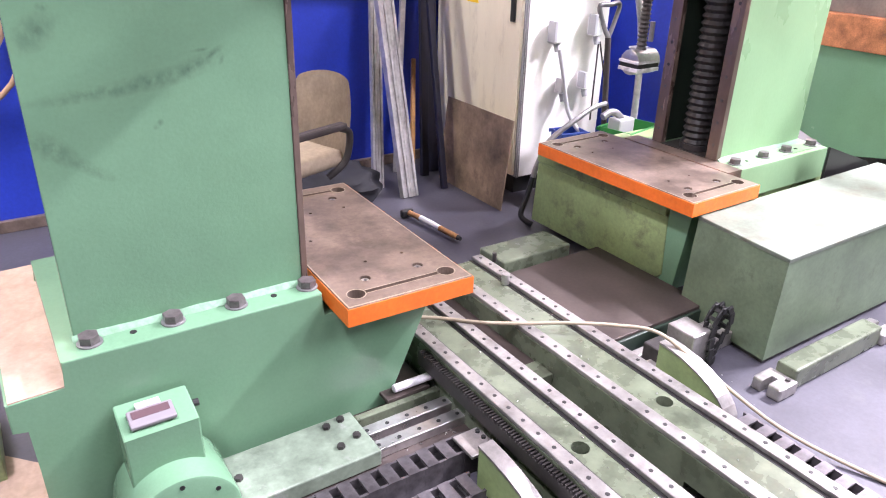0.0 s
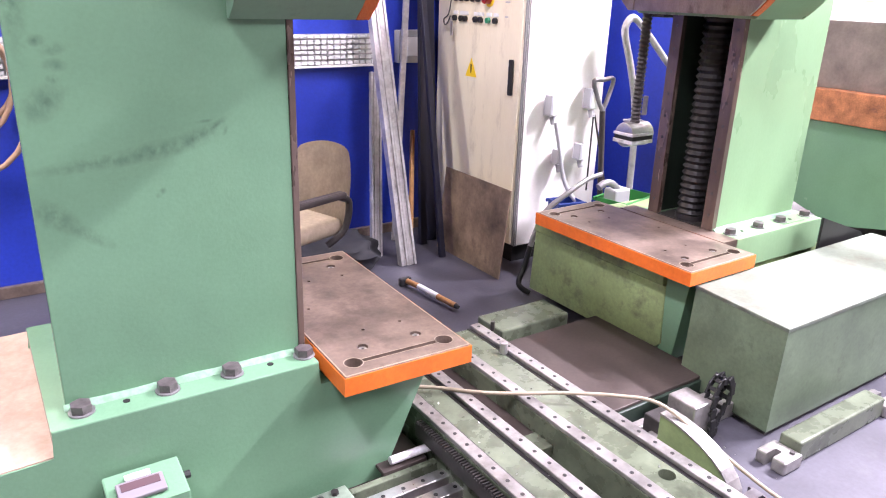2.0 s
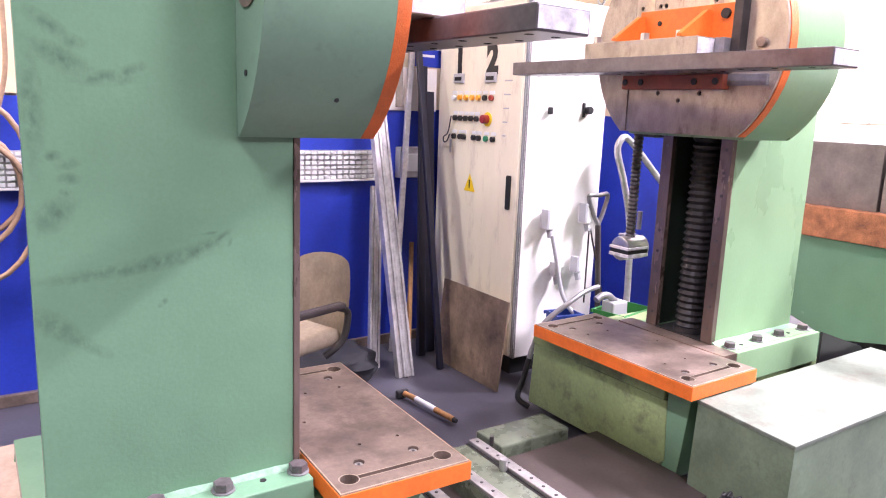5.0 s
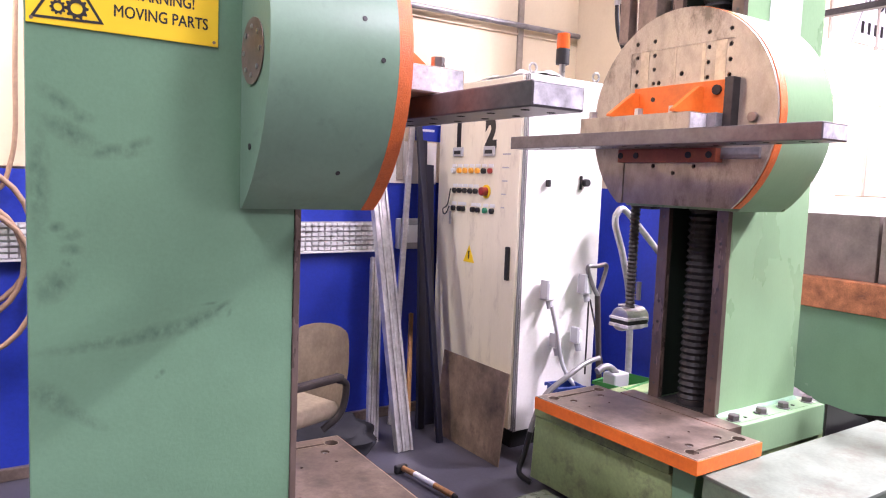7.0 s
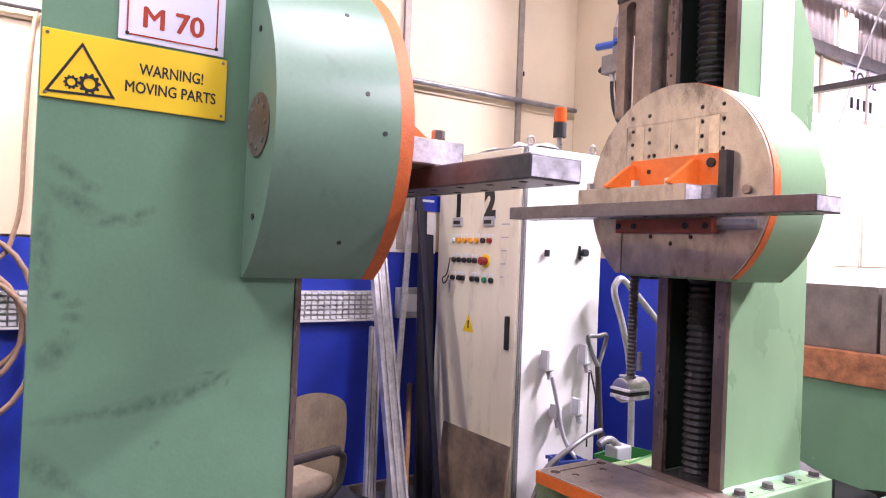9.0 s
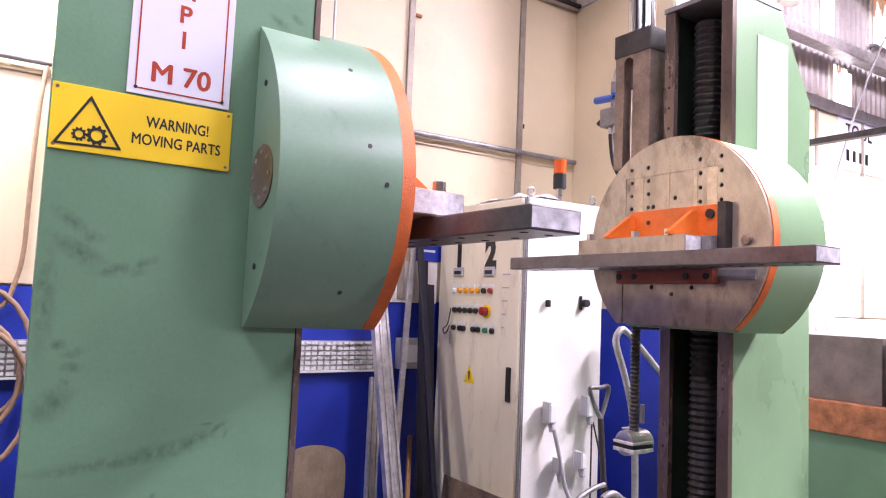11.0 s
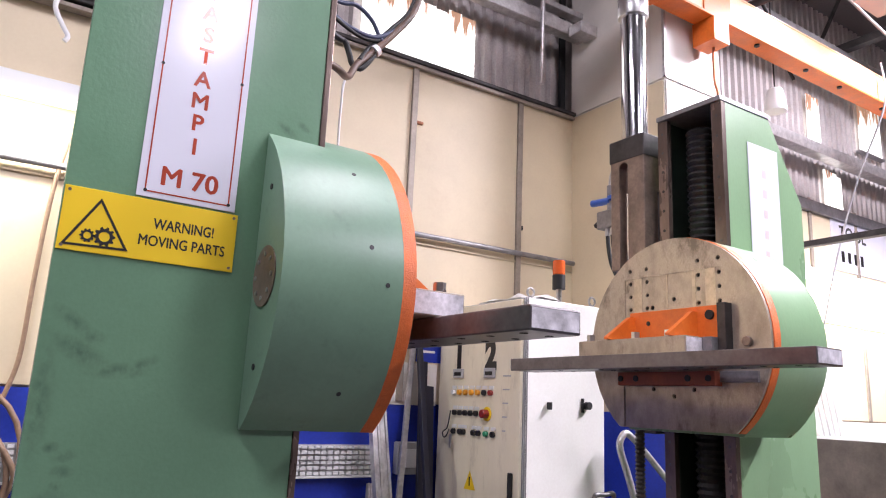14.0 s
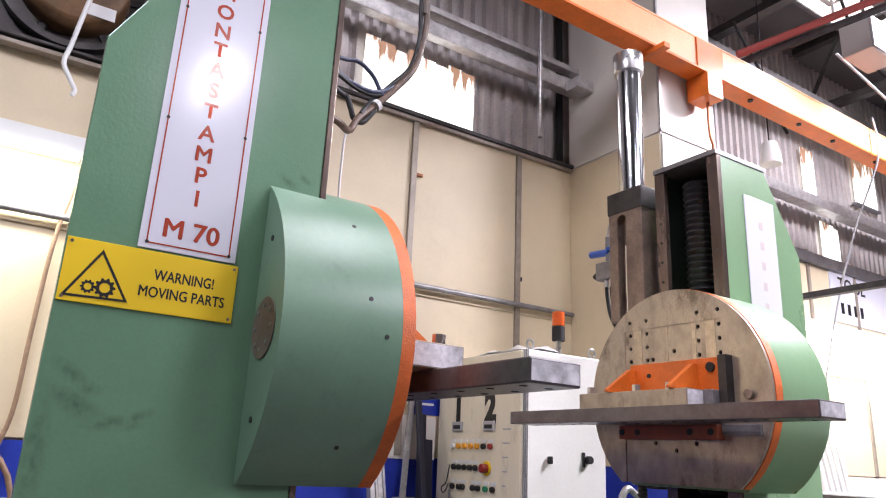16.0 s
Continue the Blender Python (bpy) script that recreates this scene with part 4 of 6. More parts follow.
for y in (0.03, -0.045):
    r = part("rail", box(-0.1, 0.26, y, y + 0.045, 0.0285, 0.062 - 0.1 * abs(y) * 0.2, 0.003), STEEL if y else STEEL_BROWN, slide)
    for k in range(5):
        part("bolt", rod((-0.06 + 0.07 * k, y + 0.022, 0.05), (-0.06 + 0.07 * k, y + 0.022, 0.0625), 0.007, seg=8), BLACK, r)
shaft = thing("push_rod", 1.035, 1.645, 0.1, "bright white steel push rod end", "rod")
part("shaft", rod((-0.1, 0, 0), (0.072, 0, 0), 0.0138, seg=16, bevel=0.003), STEEL_SCRATCHED, shaft)
part("tip", rod((0.072, 0, 0), (0.097, 0, 0), 0.008, seg=12), STEEL, shaft)

# ---- bed with two rail girders ----
bed = thing("machine_bed", 1.36, 0.8, 0, "green machine bed of two girders with bolted steel rails", "machine bed")


def girder(x0, x1, y1, holes):
    xm = (x0 + x1) / 2
    cuts = [rod((hx, hy, 0.1), (hx, hy, 0.3), 0.026, seg=24) for hx, hy in holes]
    cuts += [box(x0 - 0.1, x1 + 0.1, -0.1, 0.08, -0.05, 0.09), box(x0 - 0.1, x1 + 0.1, -0.9, -0.6, -0.05, 0.09)]
    g = part("girder", carve(box(x0, x1, -1.9, y1, 0.004, 0.185, 0.004), cuts), GREEN_BED, bed)
    for hx, hy in holes:
        # Black disc darkens the bottom of the hole as shade would.
        part("hole_shade_disc", rod((hx, hy, 0.1005), (hx, hy, 0.104), 0.0255, seg=20), HOLE_SHADE, g)
    for a in (x0, x1 - 0.045):
        r = part("rail", box(a, a + 0.045, -1.9, y1, 0.1855, 0.201, 0.003), STEEL_RAIL, g)
        gx = a + 0.0455 if a == x0 else a - 0.0135
        part("groove", box(gx, gx + 0.013, -1.9, y1, 0.1852, 0.1868), INK, g)
        first = None
        for k in range(36):
            y = y1 - 0.03 - k * 0.066
            if first is None:
                first = part("bolt", rod((a + 0.0225, y, 0.199), (a + 0.0225, y, 0.2022), 0.0065, seg=8), INK, r)
                y_first = y
            else:
                again(first, (0, y - y_first, 0))
    return g


girder(1.085 - 1.36, 1.285 - 1.36, 1.3, ((1.181 - 1.36, 1.055 - 0.8),))
girder(1.415 - 1.36, 1.635 - 1.36, 1.34, ((1.536 - 1.36, 1.073 - 0.8), (1.54 - 1.36, 0.2 - 0.8)))


def rack(x0, x1, y0, y1):
    bm = box(x0, x1, y0, y1, 0.12, 0.165)
    y = y0
    while y < y1 - 0.01:
        box(x0, x1, y, y + 0.006, 0.165, 0.176, bm=bm)
        y += 0.0125
    return bm


part("gear_rack", rack(1.06 - 1.36, 1.083 - 1.36, -0.9, 0.9), STEEL_DARK, bed, "black oily gear rack")
part("gear_rack", rack(1.637 - 1.36, 1.662 - 1.36, -0.9, 0.4), STEEL_DARK, bed, "black oily gear rack")
part("peg", rod((1.578 - 1.36, 1.1, 0.186), (1.578 - 1.36, 1.1, 0.232), 0.016, seg=16, bevel=0.003), STEEL, bed)
part("peg", rod((1.66 - 1.36, 1.28, 0.186), (1.66 - 1.36, 1.28, 0.225), 0.009, seg=12), STEEL_DARK, bed)
for y in (0.62, -0.25):
    part("cross_member", box(1.286 - 1.36, 1.414 - 1.36, y, y + 0.09, 0.03, 0.12, 0.004), GREEN_BED, bed)
for n_, a in (("deck_plate", (1.286, 1.414, 1.48, 2.12, 0.1, 0.112)), ("deck_plate", (1.64, 2.3, 1.5, 2.12, 0.07, 0.084)), ("deck_plate", (0.9, 1.058, 1.62, 2.2, 0.07, 0.084))):
    d = thing("deck_plate", a[0], a[2], 0, "brown oily steel deck plate beside the bed rails", "plate")
    part("plate", box(0, a[1] - a[0], 0, a[3] - a[2], a[4], a[5], 0.002), STEEL_DECK, d)
    part("support", box(0.02, a[1] - a[0] - 0.02, 0.02, a[3] - a[2] - 0.02, 0, a[4] - 0.001), STEEL_DARK, d)
stop = thing("stop_block", 2.06, 2.24, 0, "dark green steel block at the end of the bed", "block")
part("block", box(-0.29, 0.095, -0.09, 0.09, 0.0, 0.12, 0.008), GREEN_BED, stop)

# rails under the right machine
cross = thing("cross_rail", 2.05, 1.35, 0, "short steel slide rails under the green machine", "rail")
for y, h in ((-0.02, 0.06), (0.07, 0.04), (0.14, 0.07)):
    part("rail", box(-0.38, 0.3, y, y + 0.04, 0, h, 0.004), GREEN_DARK if h > 0.06 else STEEL_RAIL, cross)
part("block", box(-0.1, 0.0, -0.06, 0.06, 0.0, 0.15, 0.006), STEEL_RAIL, cross)
part("block", box(-0.22, -0.13, -0.03, 0.06, 0.0, 0.11, 0.006), STEEL_DARK, cross)

# ---- cable chains ----
def chain(name, places, along, width, label, z=0.1):
    """Open cable chain of linked frames lying flat."""
    t = thing(name, places[0][0], places[0][1], 0, label, "cable chain")
    side, first = None, None
    for i, (x, y) in enumerate(places):
        q = Vector((x - places[0][0], y - places[0][1], 0))
        if first is None:
            bm = bmesh.new()
            p = 0.062
            if along == "x":
                for a in ((-p / 2, p / 2, -width / 2, -width / 2 + 0.008), (-p / 2, p / 2, width / 2 - 0.008, width / 2)):
                    box(*a, 0.0, z, bm=bm)
                box(-0.018, 0.018, -width / 2, width / 2, z - 0.006, z + 0.002, bm=bm)
                box(-0.013, 0.013, -width / 2, width / 2, 0.02, 0.028, bm=bm)
            else:
                for a in ((-width / 2, -width / 2 + 0.008, -p / 2, p / 2), (width / 2 - 0.008, width / 2, -p / 2, p / 2)):
                    box(*a, 0.0, z, bm=bm)
                box(-width / 2, width / 2, -0.018, 0.018, z - 0.006, z + 0.002, bm=bm)
                box(-width / 2, width / 2, -0.013, 0.013, 0.02, 0.028, bm=bm)
            first = part("link", bm, STEEL_LINK, t)
        else:
            again(first, q)
    n = 0.062 * (len(places) - 1) + 0.03
    w = width / 2 - 0.009
    # Solid black block gives the openings between the links their shade.
    part("filling", box(-n, 0.03, -w, w, 0.0, z - 0.03) if along == "x" else box(-w, w, -n, 0.03, 0.0, z - 0.03), INK, t, "black block standing for shade inside the chain")
    return t


chain("cable_chain", [(1.79, 0.95 - 0.062 * k) for k in range(24)], "y", 0.07, "grey steel cable chain lying beside the bed", 0.09)
chain("cable_chain", [(0.99 - 0.062 * k, 1.33) for k in range(18)], "x", 0.075, "grey steel cable chain beside the cross rails", 0.09)
chain("cable_chain", [(0.93 - 0.062 * k, 1.215) for k in range(16)], "x", 0.085, "black steel cable chain below the cross rails", 0.05)


def guide_band(name, pts, width_vec, th, label):
    """Curved flat steel band with a green web below it."""
    t = thing(name, pts[0][0], pts[0][1], 0, label, "chain guide")
    bm = bmesh.new()
    o = Vector((pts[0][0], pts[0][1], 0))
    w = Vector(width_vec)
    rows_ = []
    for q in pts:
        q = Vector(q) - o
        rows_.append([bm.verts.new(c) for c in (q - w / 2, q + w / 2, q + w / 2 - Vector((0, 0, th)), q - w / 2 - Vector((0, 0, th)))])
    for a, b in zip(rows_, rows_[1:]):
        for j in range(4):
            bm.faces.new((a[j], a[(j + 1) % 4], b[(j + 1) % 4], b[j]))
    bm.faces.new(rows_[0]), bm.faces.new(rows_[-1])
    part("band", bm, STEEL_RAIL, t)
    bm = bmesh.new()
    rows_ = []
    for q in pts:
        q = Vector(q) - o - Vector((0, 0, th + 0.001))
        g = Vector((q.x, q.y, 0.0))
        rows_.append([bm.verts.new(c) for c in (q - w * 0.42, q + w * 0.42, g + w * 0.42, g - w * 0.42)])
    for a, b in zip(rows_, rows_[1:]):
        for j in range(4):
            bm.faces.new((a[j], a[(j + 1) % 4], b[(j + 1) % 4], b[j]))
    bm.faces.new(rows_[0]), bm.faces.new(rows_[-1])
    part("web", bm, GREEN_OLD, t)
    return t


arc = [(1.80, 1.30 - 0.3 * math.sin(k * math.pi / 16), 0.03 + 0.16 * math.cos(k * math.pi / 16)) for k in range(9)]
guide_band("chain_guide", arc, (0.06, 0, 0), 0.008, "curved steel guide band of the cable chain")
arc = [(1.0, 1.24 - 0.34 * math.sin(k * math.pi / 16), 0.0 + 0.14 * math.cos(k * math.pi / 16) + 0.01) for k in range(9)]
guide_band("chain_guide", arc, (0.05, 0, 0), 0.008, "curved steel guide band beside the cross rails")
end = thing("end_bracket", 1.01, 1.30, 0.0, "steel end bracket of the cable chain", "bracket")
part("plate", box(-0.045, 0.045, -0.05, 0.05, 0.094, 0.105, 0.002), STEEL_RAIL, end)
part("web", box(-0.04, 0.04, -0.01, 0.01, 0.0, 0.094), STEEL_DARK, end)
for x, y in ((0.03, 0.03), (0.03, 0.0), (0.03, -0.03)):
    part("bolt", rod((x, y, 0.105), (x, y, 0.112), 0.007, seg=8), BLACK, end)
hang = thing("drag_chain", 2.08, 1.3, 0.0, "black oily drag chain loop standing on end", "chain")
for k in range(14):
    q = 2 * math.pi * k / 14
    m_ = Matrix.Translation((0.036 * math.sin(q) - 0.02 * math.cos(q), 0.01 * math.sin(2 * q), 0.122 - 0.1 * math.cos(q))) @ Matrix.Rotation(math.atan2(0.1 * math.sin(q), 0.036 * math.cos(q) + 0.02 * math.sin(q)) * -1, 4, "Y")
    bm = box(-0.026, 0.026, -0.022, -0.014, -0.013, 0.013, 0.004)
    box(-0.026, 0.026, 0.014, 0.022, -0.013, 0.013, 0.004, bm=bm)
    box(-0.007, 0.007, -0.014, 0.014, -0.006, 0.006, bm=bm)
    bmesh.ops.transform(bm, matrix=m_, verts=bm.verts)
    part("link", bm, BLACK, hang)
wire = thing("loose_cable", 1.2, 1.8, 0.2, "thin brass-coloured cable lying across the bed rails", "cable")
part("cable", tube([(x - 1.2, y - 1.8, z - 0.2) for x, y, z in ((1.1, 1.86, 0.207), (1.2, 1.79, 0.207), (1.31, 1.69, 0.207), (1.42, 1.6, 0.215), (1.54, 1.52, 0.222), (1.68, 1.41, 0.225), (1.77, 1.31, 0.22), (1.82, 1.17, 0.16), (1.9, 0.9, 0.05), (2.0, 0.62, 0.008), (2.1, 0.3, 0.008))], 0.007), CABLE, wire, smooth=60)

# ---- cover box beside the right machine ----
flared = bmesh.new()
ring = [[flared.verts.new((x, y, z)) for x, y in pts] for z, pts in ((0.02, ((-0.622, -0.22), (0.75, -0.22), (0.75, 0.2), (-0.585, 0.2))), (0.418, ((-0.612, -0.22), (0.75, -0.22), (0.75, 0.2), (-0.565, 0.2))))]
for j in range(4):
    flared.faces.new((ring[0][j], ring[0][(j + 1) % 4], ring[1][(j + 1) % 4], ring[1][j]))
flared.faces.new(ring[0][::-1]), flared.faces.new(ring[1])
gear = thing("cover_box", 2.85, 1.4, 0, "pale green sheet steel cover box beside the machine", "box")
part("shell", flared, GREEN_BOX, gear)
part("lid", prism([(-0.615, -0.223), (0.753, -0.223), (0.753, 0.203), (-0.568, 0.203)], "z", 0.4185, 0.434, 0.003), GREEN_PALE, gear, "pale scuffed lid")
part("sole", prism([(-0.61, -0.21), (0.74, -0.21), (0.74, 0.19), (-0.57, 0.19)], "z", 0.0, 0.0195), STEEL_DARK, gear)
# Flat black sheet in the gap behind the cover box.
guard = thing("black_sheet", 3.4, 1.64, 0, "upright black sheet behind the cover box", "guard")
part("sheet", prism([(-0.2, 0.0), (0.4, 0.0), (0.4, 0.23), (0.17, 0.435), (-0.2, 0.56)], "y", -0.006, 0.006, 0.001), INK, guard)
foot = thing("clamp_foot", 2.42, 1.07, 0, "green steel hold-down bar with a slotted steel foot", "foot")
part("bar", box(-0.24, 0.32, -0.045, 0.035, 0.0, 0.085, 0.008), GREEN_BED, foot)
slot = box(-0.36, -0.29, -0.012, 0.012, -0.1, 0.2)
part("slotted_foot", carve(box(-0.345, -0.241, -0.06, 0.05, 0.0, 0.05, 0.008), [slot]), STEEL_RAIL, foot)
part("slotted_foot", carve(box(0.321, 0.42, -0.06, 0.05, 0.0, 0.05, 0.008), [box(0.37, 0.5, -0.012, 0.012, -0.1, 0.2)]), STEEL_RAIL, foot)
part("bolt", rod((-0.27, -0.035, 0.0505), (-0.27, -0.035, 0.058), 0.009, seg=8), STEEL_DARK, foot)
outrig = part("side_bracket", prism([(-0.4, 0.28), (-0.3125, 0.28), (-0.3125, 0.49), (-0.37, 0.49), (-0.4, 0.45)], "y", -0.1, 0.28), GREEN, right)

# ---- parts hung on the right machine ----
cyl = thing("lift_cylinder", 2.76, 2.43, 1.1, "chrome hydraulic lift cylinder on the column side", "cylinder")
part("ram", rod((0, 0, 1.75), (0, 0, 2.58), 0.068, seg=32), CHROME, cyl, smooth=40)
part("cap", rod((0, 0, 2.52), (0, 0, 2.64), 0.083, seg=32, bevel=0.006), STEEL, cyl, "dull steel cylinder cap", 40)
part("housing", carve(box(-0.08, 0.08, -0.125, 0.1, 1.1, 1.79, 0.006), [box(-0.2, -0.03, -0.02, 0.04, 1.0, 1.64), rod((-0.2, 0.01, 1.64), (-0.03, 0.01, 1.64), 0.03, seg=16)]), STEEL_BROWN, cyl)
# Black sheet stands for the shade at the bottom of the slot.
part("slot_shade", box(-0.0298, -0.0275, -0.019, 0.039, 1.11, 1.63), BLACK, cyl)
part("housing_head", box(-0.085, 0.085, -0.13, 0.105, 1.68, 1.8, 0.006), STEEL_DARK, cyl)
part("inner_rod", rod((-0.052, -0.004, 0.9), (-0.052, -0.004, 1.5), 0.015, seg=16), CHROME, cyl)
screw = bmesh.new()
rings = []
for i in range(61):
    rr = 0.026 if i % 2 else 0.019
    rings.append([screw.verts.new((-0.02 + rr * math.cos(2 * math.pi * j / 12), -0.02 + rr * math.sin(2 * math.pi * j / 12), -0.2 + 0.6 * i / 60)) for j in range(12)])
for a, b in zip(rings, rings[1:]):
    for j in range(12):
        screw.faces.new((a[j], a[(j + 1) % 12], b[(j + 1) % 12], b[j]))
part("lift_screw", screw, STEEL_DARK, cyl)
block = part("nut_block", rod((-0.09, -0.02, -0.25), (0.06, -0.02, -0.25), 0.06, seg=24, bevel=0.006), STEEL, cyl, "round bright steel nut block", 35)
part("clamp_half", box(-0.1, 0.05, -0.085, 0.04, -0.252, -0.238, 0.003), STEEL_SCRATCHED, block)
part("clamp_half", box(-0.1, 0.05, -0.085, 0.04, -0.29, -0.272, 0.003), STEEL_SCRATCHED, block)
part("split", box(-0.095, 0.045, -0.082, 0.035, -0.2715, -0.2525), BLACK, block)
part("strap", box(-0.03, 0.05, -0.01, 0.05, -0.2, -0.188, 0.003), STEEL, block)
part("strap", box(-0.03, 0.05, -0.01, 0.05, -0.312, -0.3, 0.003), STEEL, block)
part("lug", rod((-0.02, -0.07, -0.15), (-0.02, -0.07, -0.06), 0.012, seg=10), STEEL_GREY, block)
part("hanger", box(-0.01, 0.2, -0.11, -0.03, 0.3, 0.42, 0.004), STEEL_DARK, cyl)
part("hanger", box(0.02, 0.24, -0.132, -0.1, 1.2, 1.5, 0.004), STEEL_DARK, cyl)

valve = thing("valve_group", 2.76, 2.585, 2.36, "steel hydraulic valve block with blue handle and hoses", "valve")
part("block", box(-0.03, 0.03, -0.02, 0.1, 0.1, 0.2, 0.008), STEEL_GREY, valve)
part("bracket", box(0.02, 0.05, -0.12, 0.02, 0.12, 0.16, 0.003), STEEL_DARK, valve)
part("stem", rod((0, 0.03, 0.2), (0, 0.03, 0.34), 0.014), STEEL_GREY, valve)
part("handle", rod((0, 0.02, 0.255), (0, 0.16, 0.265), 0.02, seg=14, bevel=0.004), BLUE_GLOSS, valve, "blue valve handle")
part("fitting", rod((0, -0.05, 0.27), (0, 0.03, 0.27), 0.02, seg=6), BLUE_GLOSS, valve)
part("side_port", rod((0, 0.1, 0.15), (0, 0.135, 0.13), 0.014, seg=10), STEEL_DARK, valve)
part("hose", tube([(0, 0.045, 0.1), (0, 0.04, 0.0), (0, 0.01, -0.12), (0, -0.08, -0.25)], 0.011), BLACK, valve, smooth=60)
part("hose", tube([(0, 0.01, 0.1), (0, 0.005, 0.0), (0, -0.03, -0.12), (0, -0.1, -0.22)], 0.011), BLACK, valve, smooth=60)
part("pipe", tube([(0, 0.03, 0.34), (0, 0.02, 0.4), (0, -0.03, 0.47), (0, -0.06, 0.5)], 0.006), STEEL, valve, smooth=60)
for y in (0.045, 0.01):
    part("ferrule", rod((0, y, 0.06), (0, y, 0.1), 0.014, seg=10), STEEL, valve)

# ---- control cabinet ----
cab = thing("control_cabinet", 2.5, 3.02, 0, "ivory electrical control cabinet with buttons, numbers and a warning triangle", "cabinet")
part("plinth", box(0.03, 0.6, 0.02, 0.8, 0, 0.1, 0.003), BLACK, cab)
part("body", box(0.03, 0.63, 0.0, 0.82, 0.1, 2.1, 0.006), CABINET_WHITE, cab)
door = part("door", box(0.0, 0.022, 0.012, 0.815, 0.115, 2.09, 0.005), CABINET, cab, "ivory door, slightly dirty")
part("seal", box(0.0225, 0.0295, 0.006, 0.818, 0.105, 2.097), GREY_PLASTIC, cab)
for yy in (0.0, 0.012):
    part("corner_trim", box(0.024 + yy, 0.031 + yy, -0.0035, -0.0005, 0.1, 2.1), STEEL_GREY, cab)
part("door_handle", box(-0.02, -0.0005, 0.055, 0.085, 0.96, 1.15, 0.006), BLACK, door)


def on_door(y, z):
    """Lettering on the door, which faces -x."""
    return Matrix.Translation((-0.0006, y, z)) @ pose(0, 0, 0, 90, 0, -90)


centred(words("number", "1", 0.225, on_door(0.6, 1.805), INK, door, 0.014, 0.9), 1.793)
centred(words("number", "2", 0.225, on_door(0.28, 1.805), INK, door, 0.014, 0.9), 1.79)
for yy in (0.595, 0.28):
    k = part("counter", box(-0.014, -0.0005, yy - 0.05, yy + 0.05, 1.655, 1.71, 0.003), GREY_PLASTIC, door)
    part("window", box(-0.0155, -0.0142, yy - 0.035, yy + 0.035, 1.668, 1.69), INK, k)


def button(y, z, mat, size=0.016):
    b = part("push_button", rod((-0.02, y, z - 0.006), (-0.0005, y, z - 0.006), size, seg=14, bevel=0.002), mat, door)
    part("legend_plate", box(-0.004, -0.0006, y - 0.022, y + 0.022, z + 0.014, z + 0.034), WHITE_PLASTIC, b)


for k, m in enumerate((RED_GLOSS, INK, AMBER, AMBER, AMBER, AMBER, WHITE_PLASTIC)):
    button(0.265 + k * 0.062, 1.575, m)
for k, y in enumerate((0.4, 0.455, 0.51, 0.565, 0.62)):
    button(y, 1.455, INK)
stopb = part("emergency_stop", rod((-0.045, 0.3, 1.45), (-0.0005, 0.3, 1.45), 0.025, seg=20, bevel=0.006), RED_GLOSS, door, "red mushroom emergency stop button")
part("collar", rod((-0.006, 0.3, 1.45), (-0.0006, 0.3, 1.45), 0.04, seg=24), YELLOW, stopb)
for k, y in enumerate((0.235, 0.3, 0.37, 0.42, 0.52, 0.56, 0.625)):
    button(y, 1.345, INK if k not in (1,) else plain("green_button", (0.02, 0.2, 0.1), 0.3))
keys = part("key_bunch", tube([(-0.03, 0.64, 1.35), (-0.035, 0.66, 1.31), (-0.035, 0.69, 1.3), (-0.035, 0.7, 1.33), (-0.03, 0.66, 1.36), (-0.03, 0.63, 1.46)], 0.004), STEEL_DARK, door)
part("key", box(-0.035, -0.03, 0.61, 0.63, 1.24, 1.32), STEEL, keys)
tw = part("warning_triangle", prism([(0.395, 1.02), (0.505, 1.02), (0.45, 1.125)], "x", -0.0025, -0.0006), YELLOW, door)
part("flash", prism([(0.445, 1.04), (0.455, 1.04), (0.457, 1.09), (0.443, 1.09)], "x", -0.0035, -0.0026), INK, tw)
for k in range(5):
    part("scribble", box(-0.0014, -0.0006, 0.09 + 0.01 * k, 0.16, 1.66 - 0.075 * k, 1.668 - 0.075 * k), GREY_PLASTIC, door)
# fittings on the white side
def socket(x, z, h=0.1, w=0.07):
    s = part("socket_box", box(x - w / 2, x + w / 2, -0.06, -0.0005, z, z + h, 0.008), WHITE_PLASTIC, cab, "white plug socket box")
    part("flap", box(x - w / 2 - 0.01, x - w / 2 + 0.012, -0.075, -0.02, z + 0.01, z + h + 0.02, 0.004), GREY_PLASTIC, s)
    part("plug", rod((x + 0.01, -0.05, z - 0.045), (x + 0.01, -0.03, z + 0.005), 0.018, seg=12), GREY_PLASTIC, s)


socket(0.21, 0.85), socket(0.5, 0.87), socket(0.285, 0.57, 0.07, 0.05), socket(0.45, 0.58, 0.08, 0.05)
part("switch", box(0.182, 0.2, -0.03, -0.0005, 1.49, 1.53, 0.004), BLACK, cab)
part("cam_switch", rod((0.48, -0.035, 1.52), (0.48, -0.0005, 1.52), 0.022, seg=16, bevel=0.004), BLACK, cab)
part("switch_plate", box(0.445, 0.46, -0.008, -0.0005, 1.48, 1.56), INK, cab)
for x in (0.08, 0.56):
    e = bmesh.new()
    tube([(x + 0.025 * math.cos(radians(q)), 0.03, 2.135 + 0.025 * math.sin(radians(q))) for q in range(0, 361, 30)], 0.007, bm=e, smooth_steps=0)
    rod((x, 0.03, 2.1), (x, 0.03, 2.115), 0.014, bm=e)
    part("lifting_eye", e, STEEL, cab, smooth=50)
beacon = thing("beacon_light", 2.93, 3.2, 2.1, "orange and black signal beacon on the cabinet roof", "beacon")
part("stem", rod((0, 0, 0), (0, 0, 0.11), 0.018), STEEL, beacon)
part("base", rod((0, 0, 0.11), (0, 0, 0.2), 0.04, seg=20, bevel=0.003), BLACK, beacon)
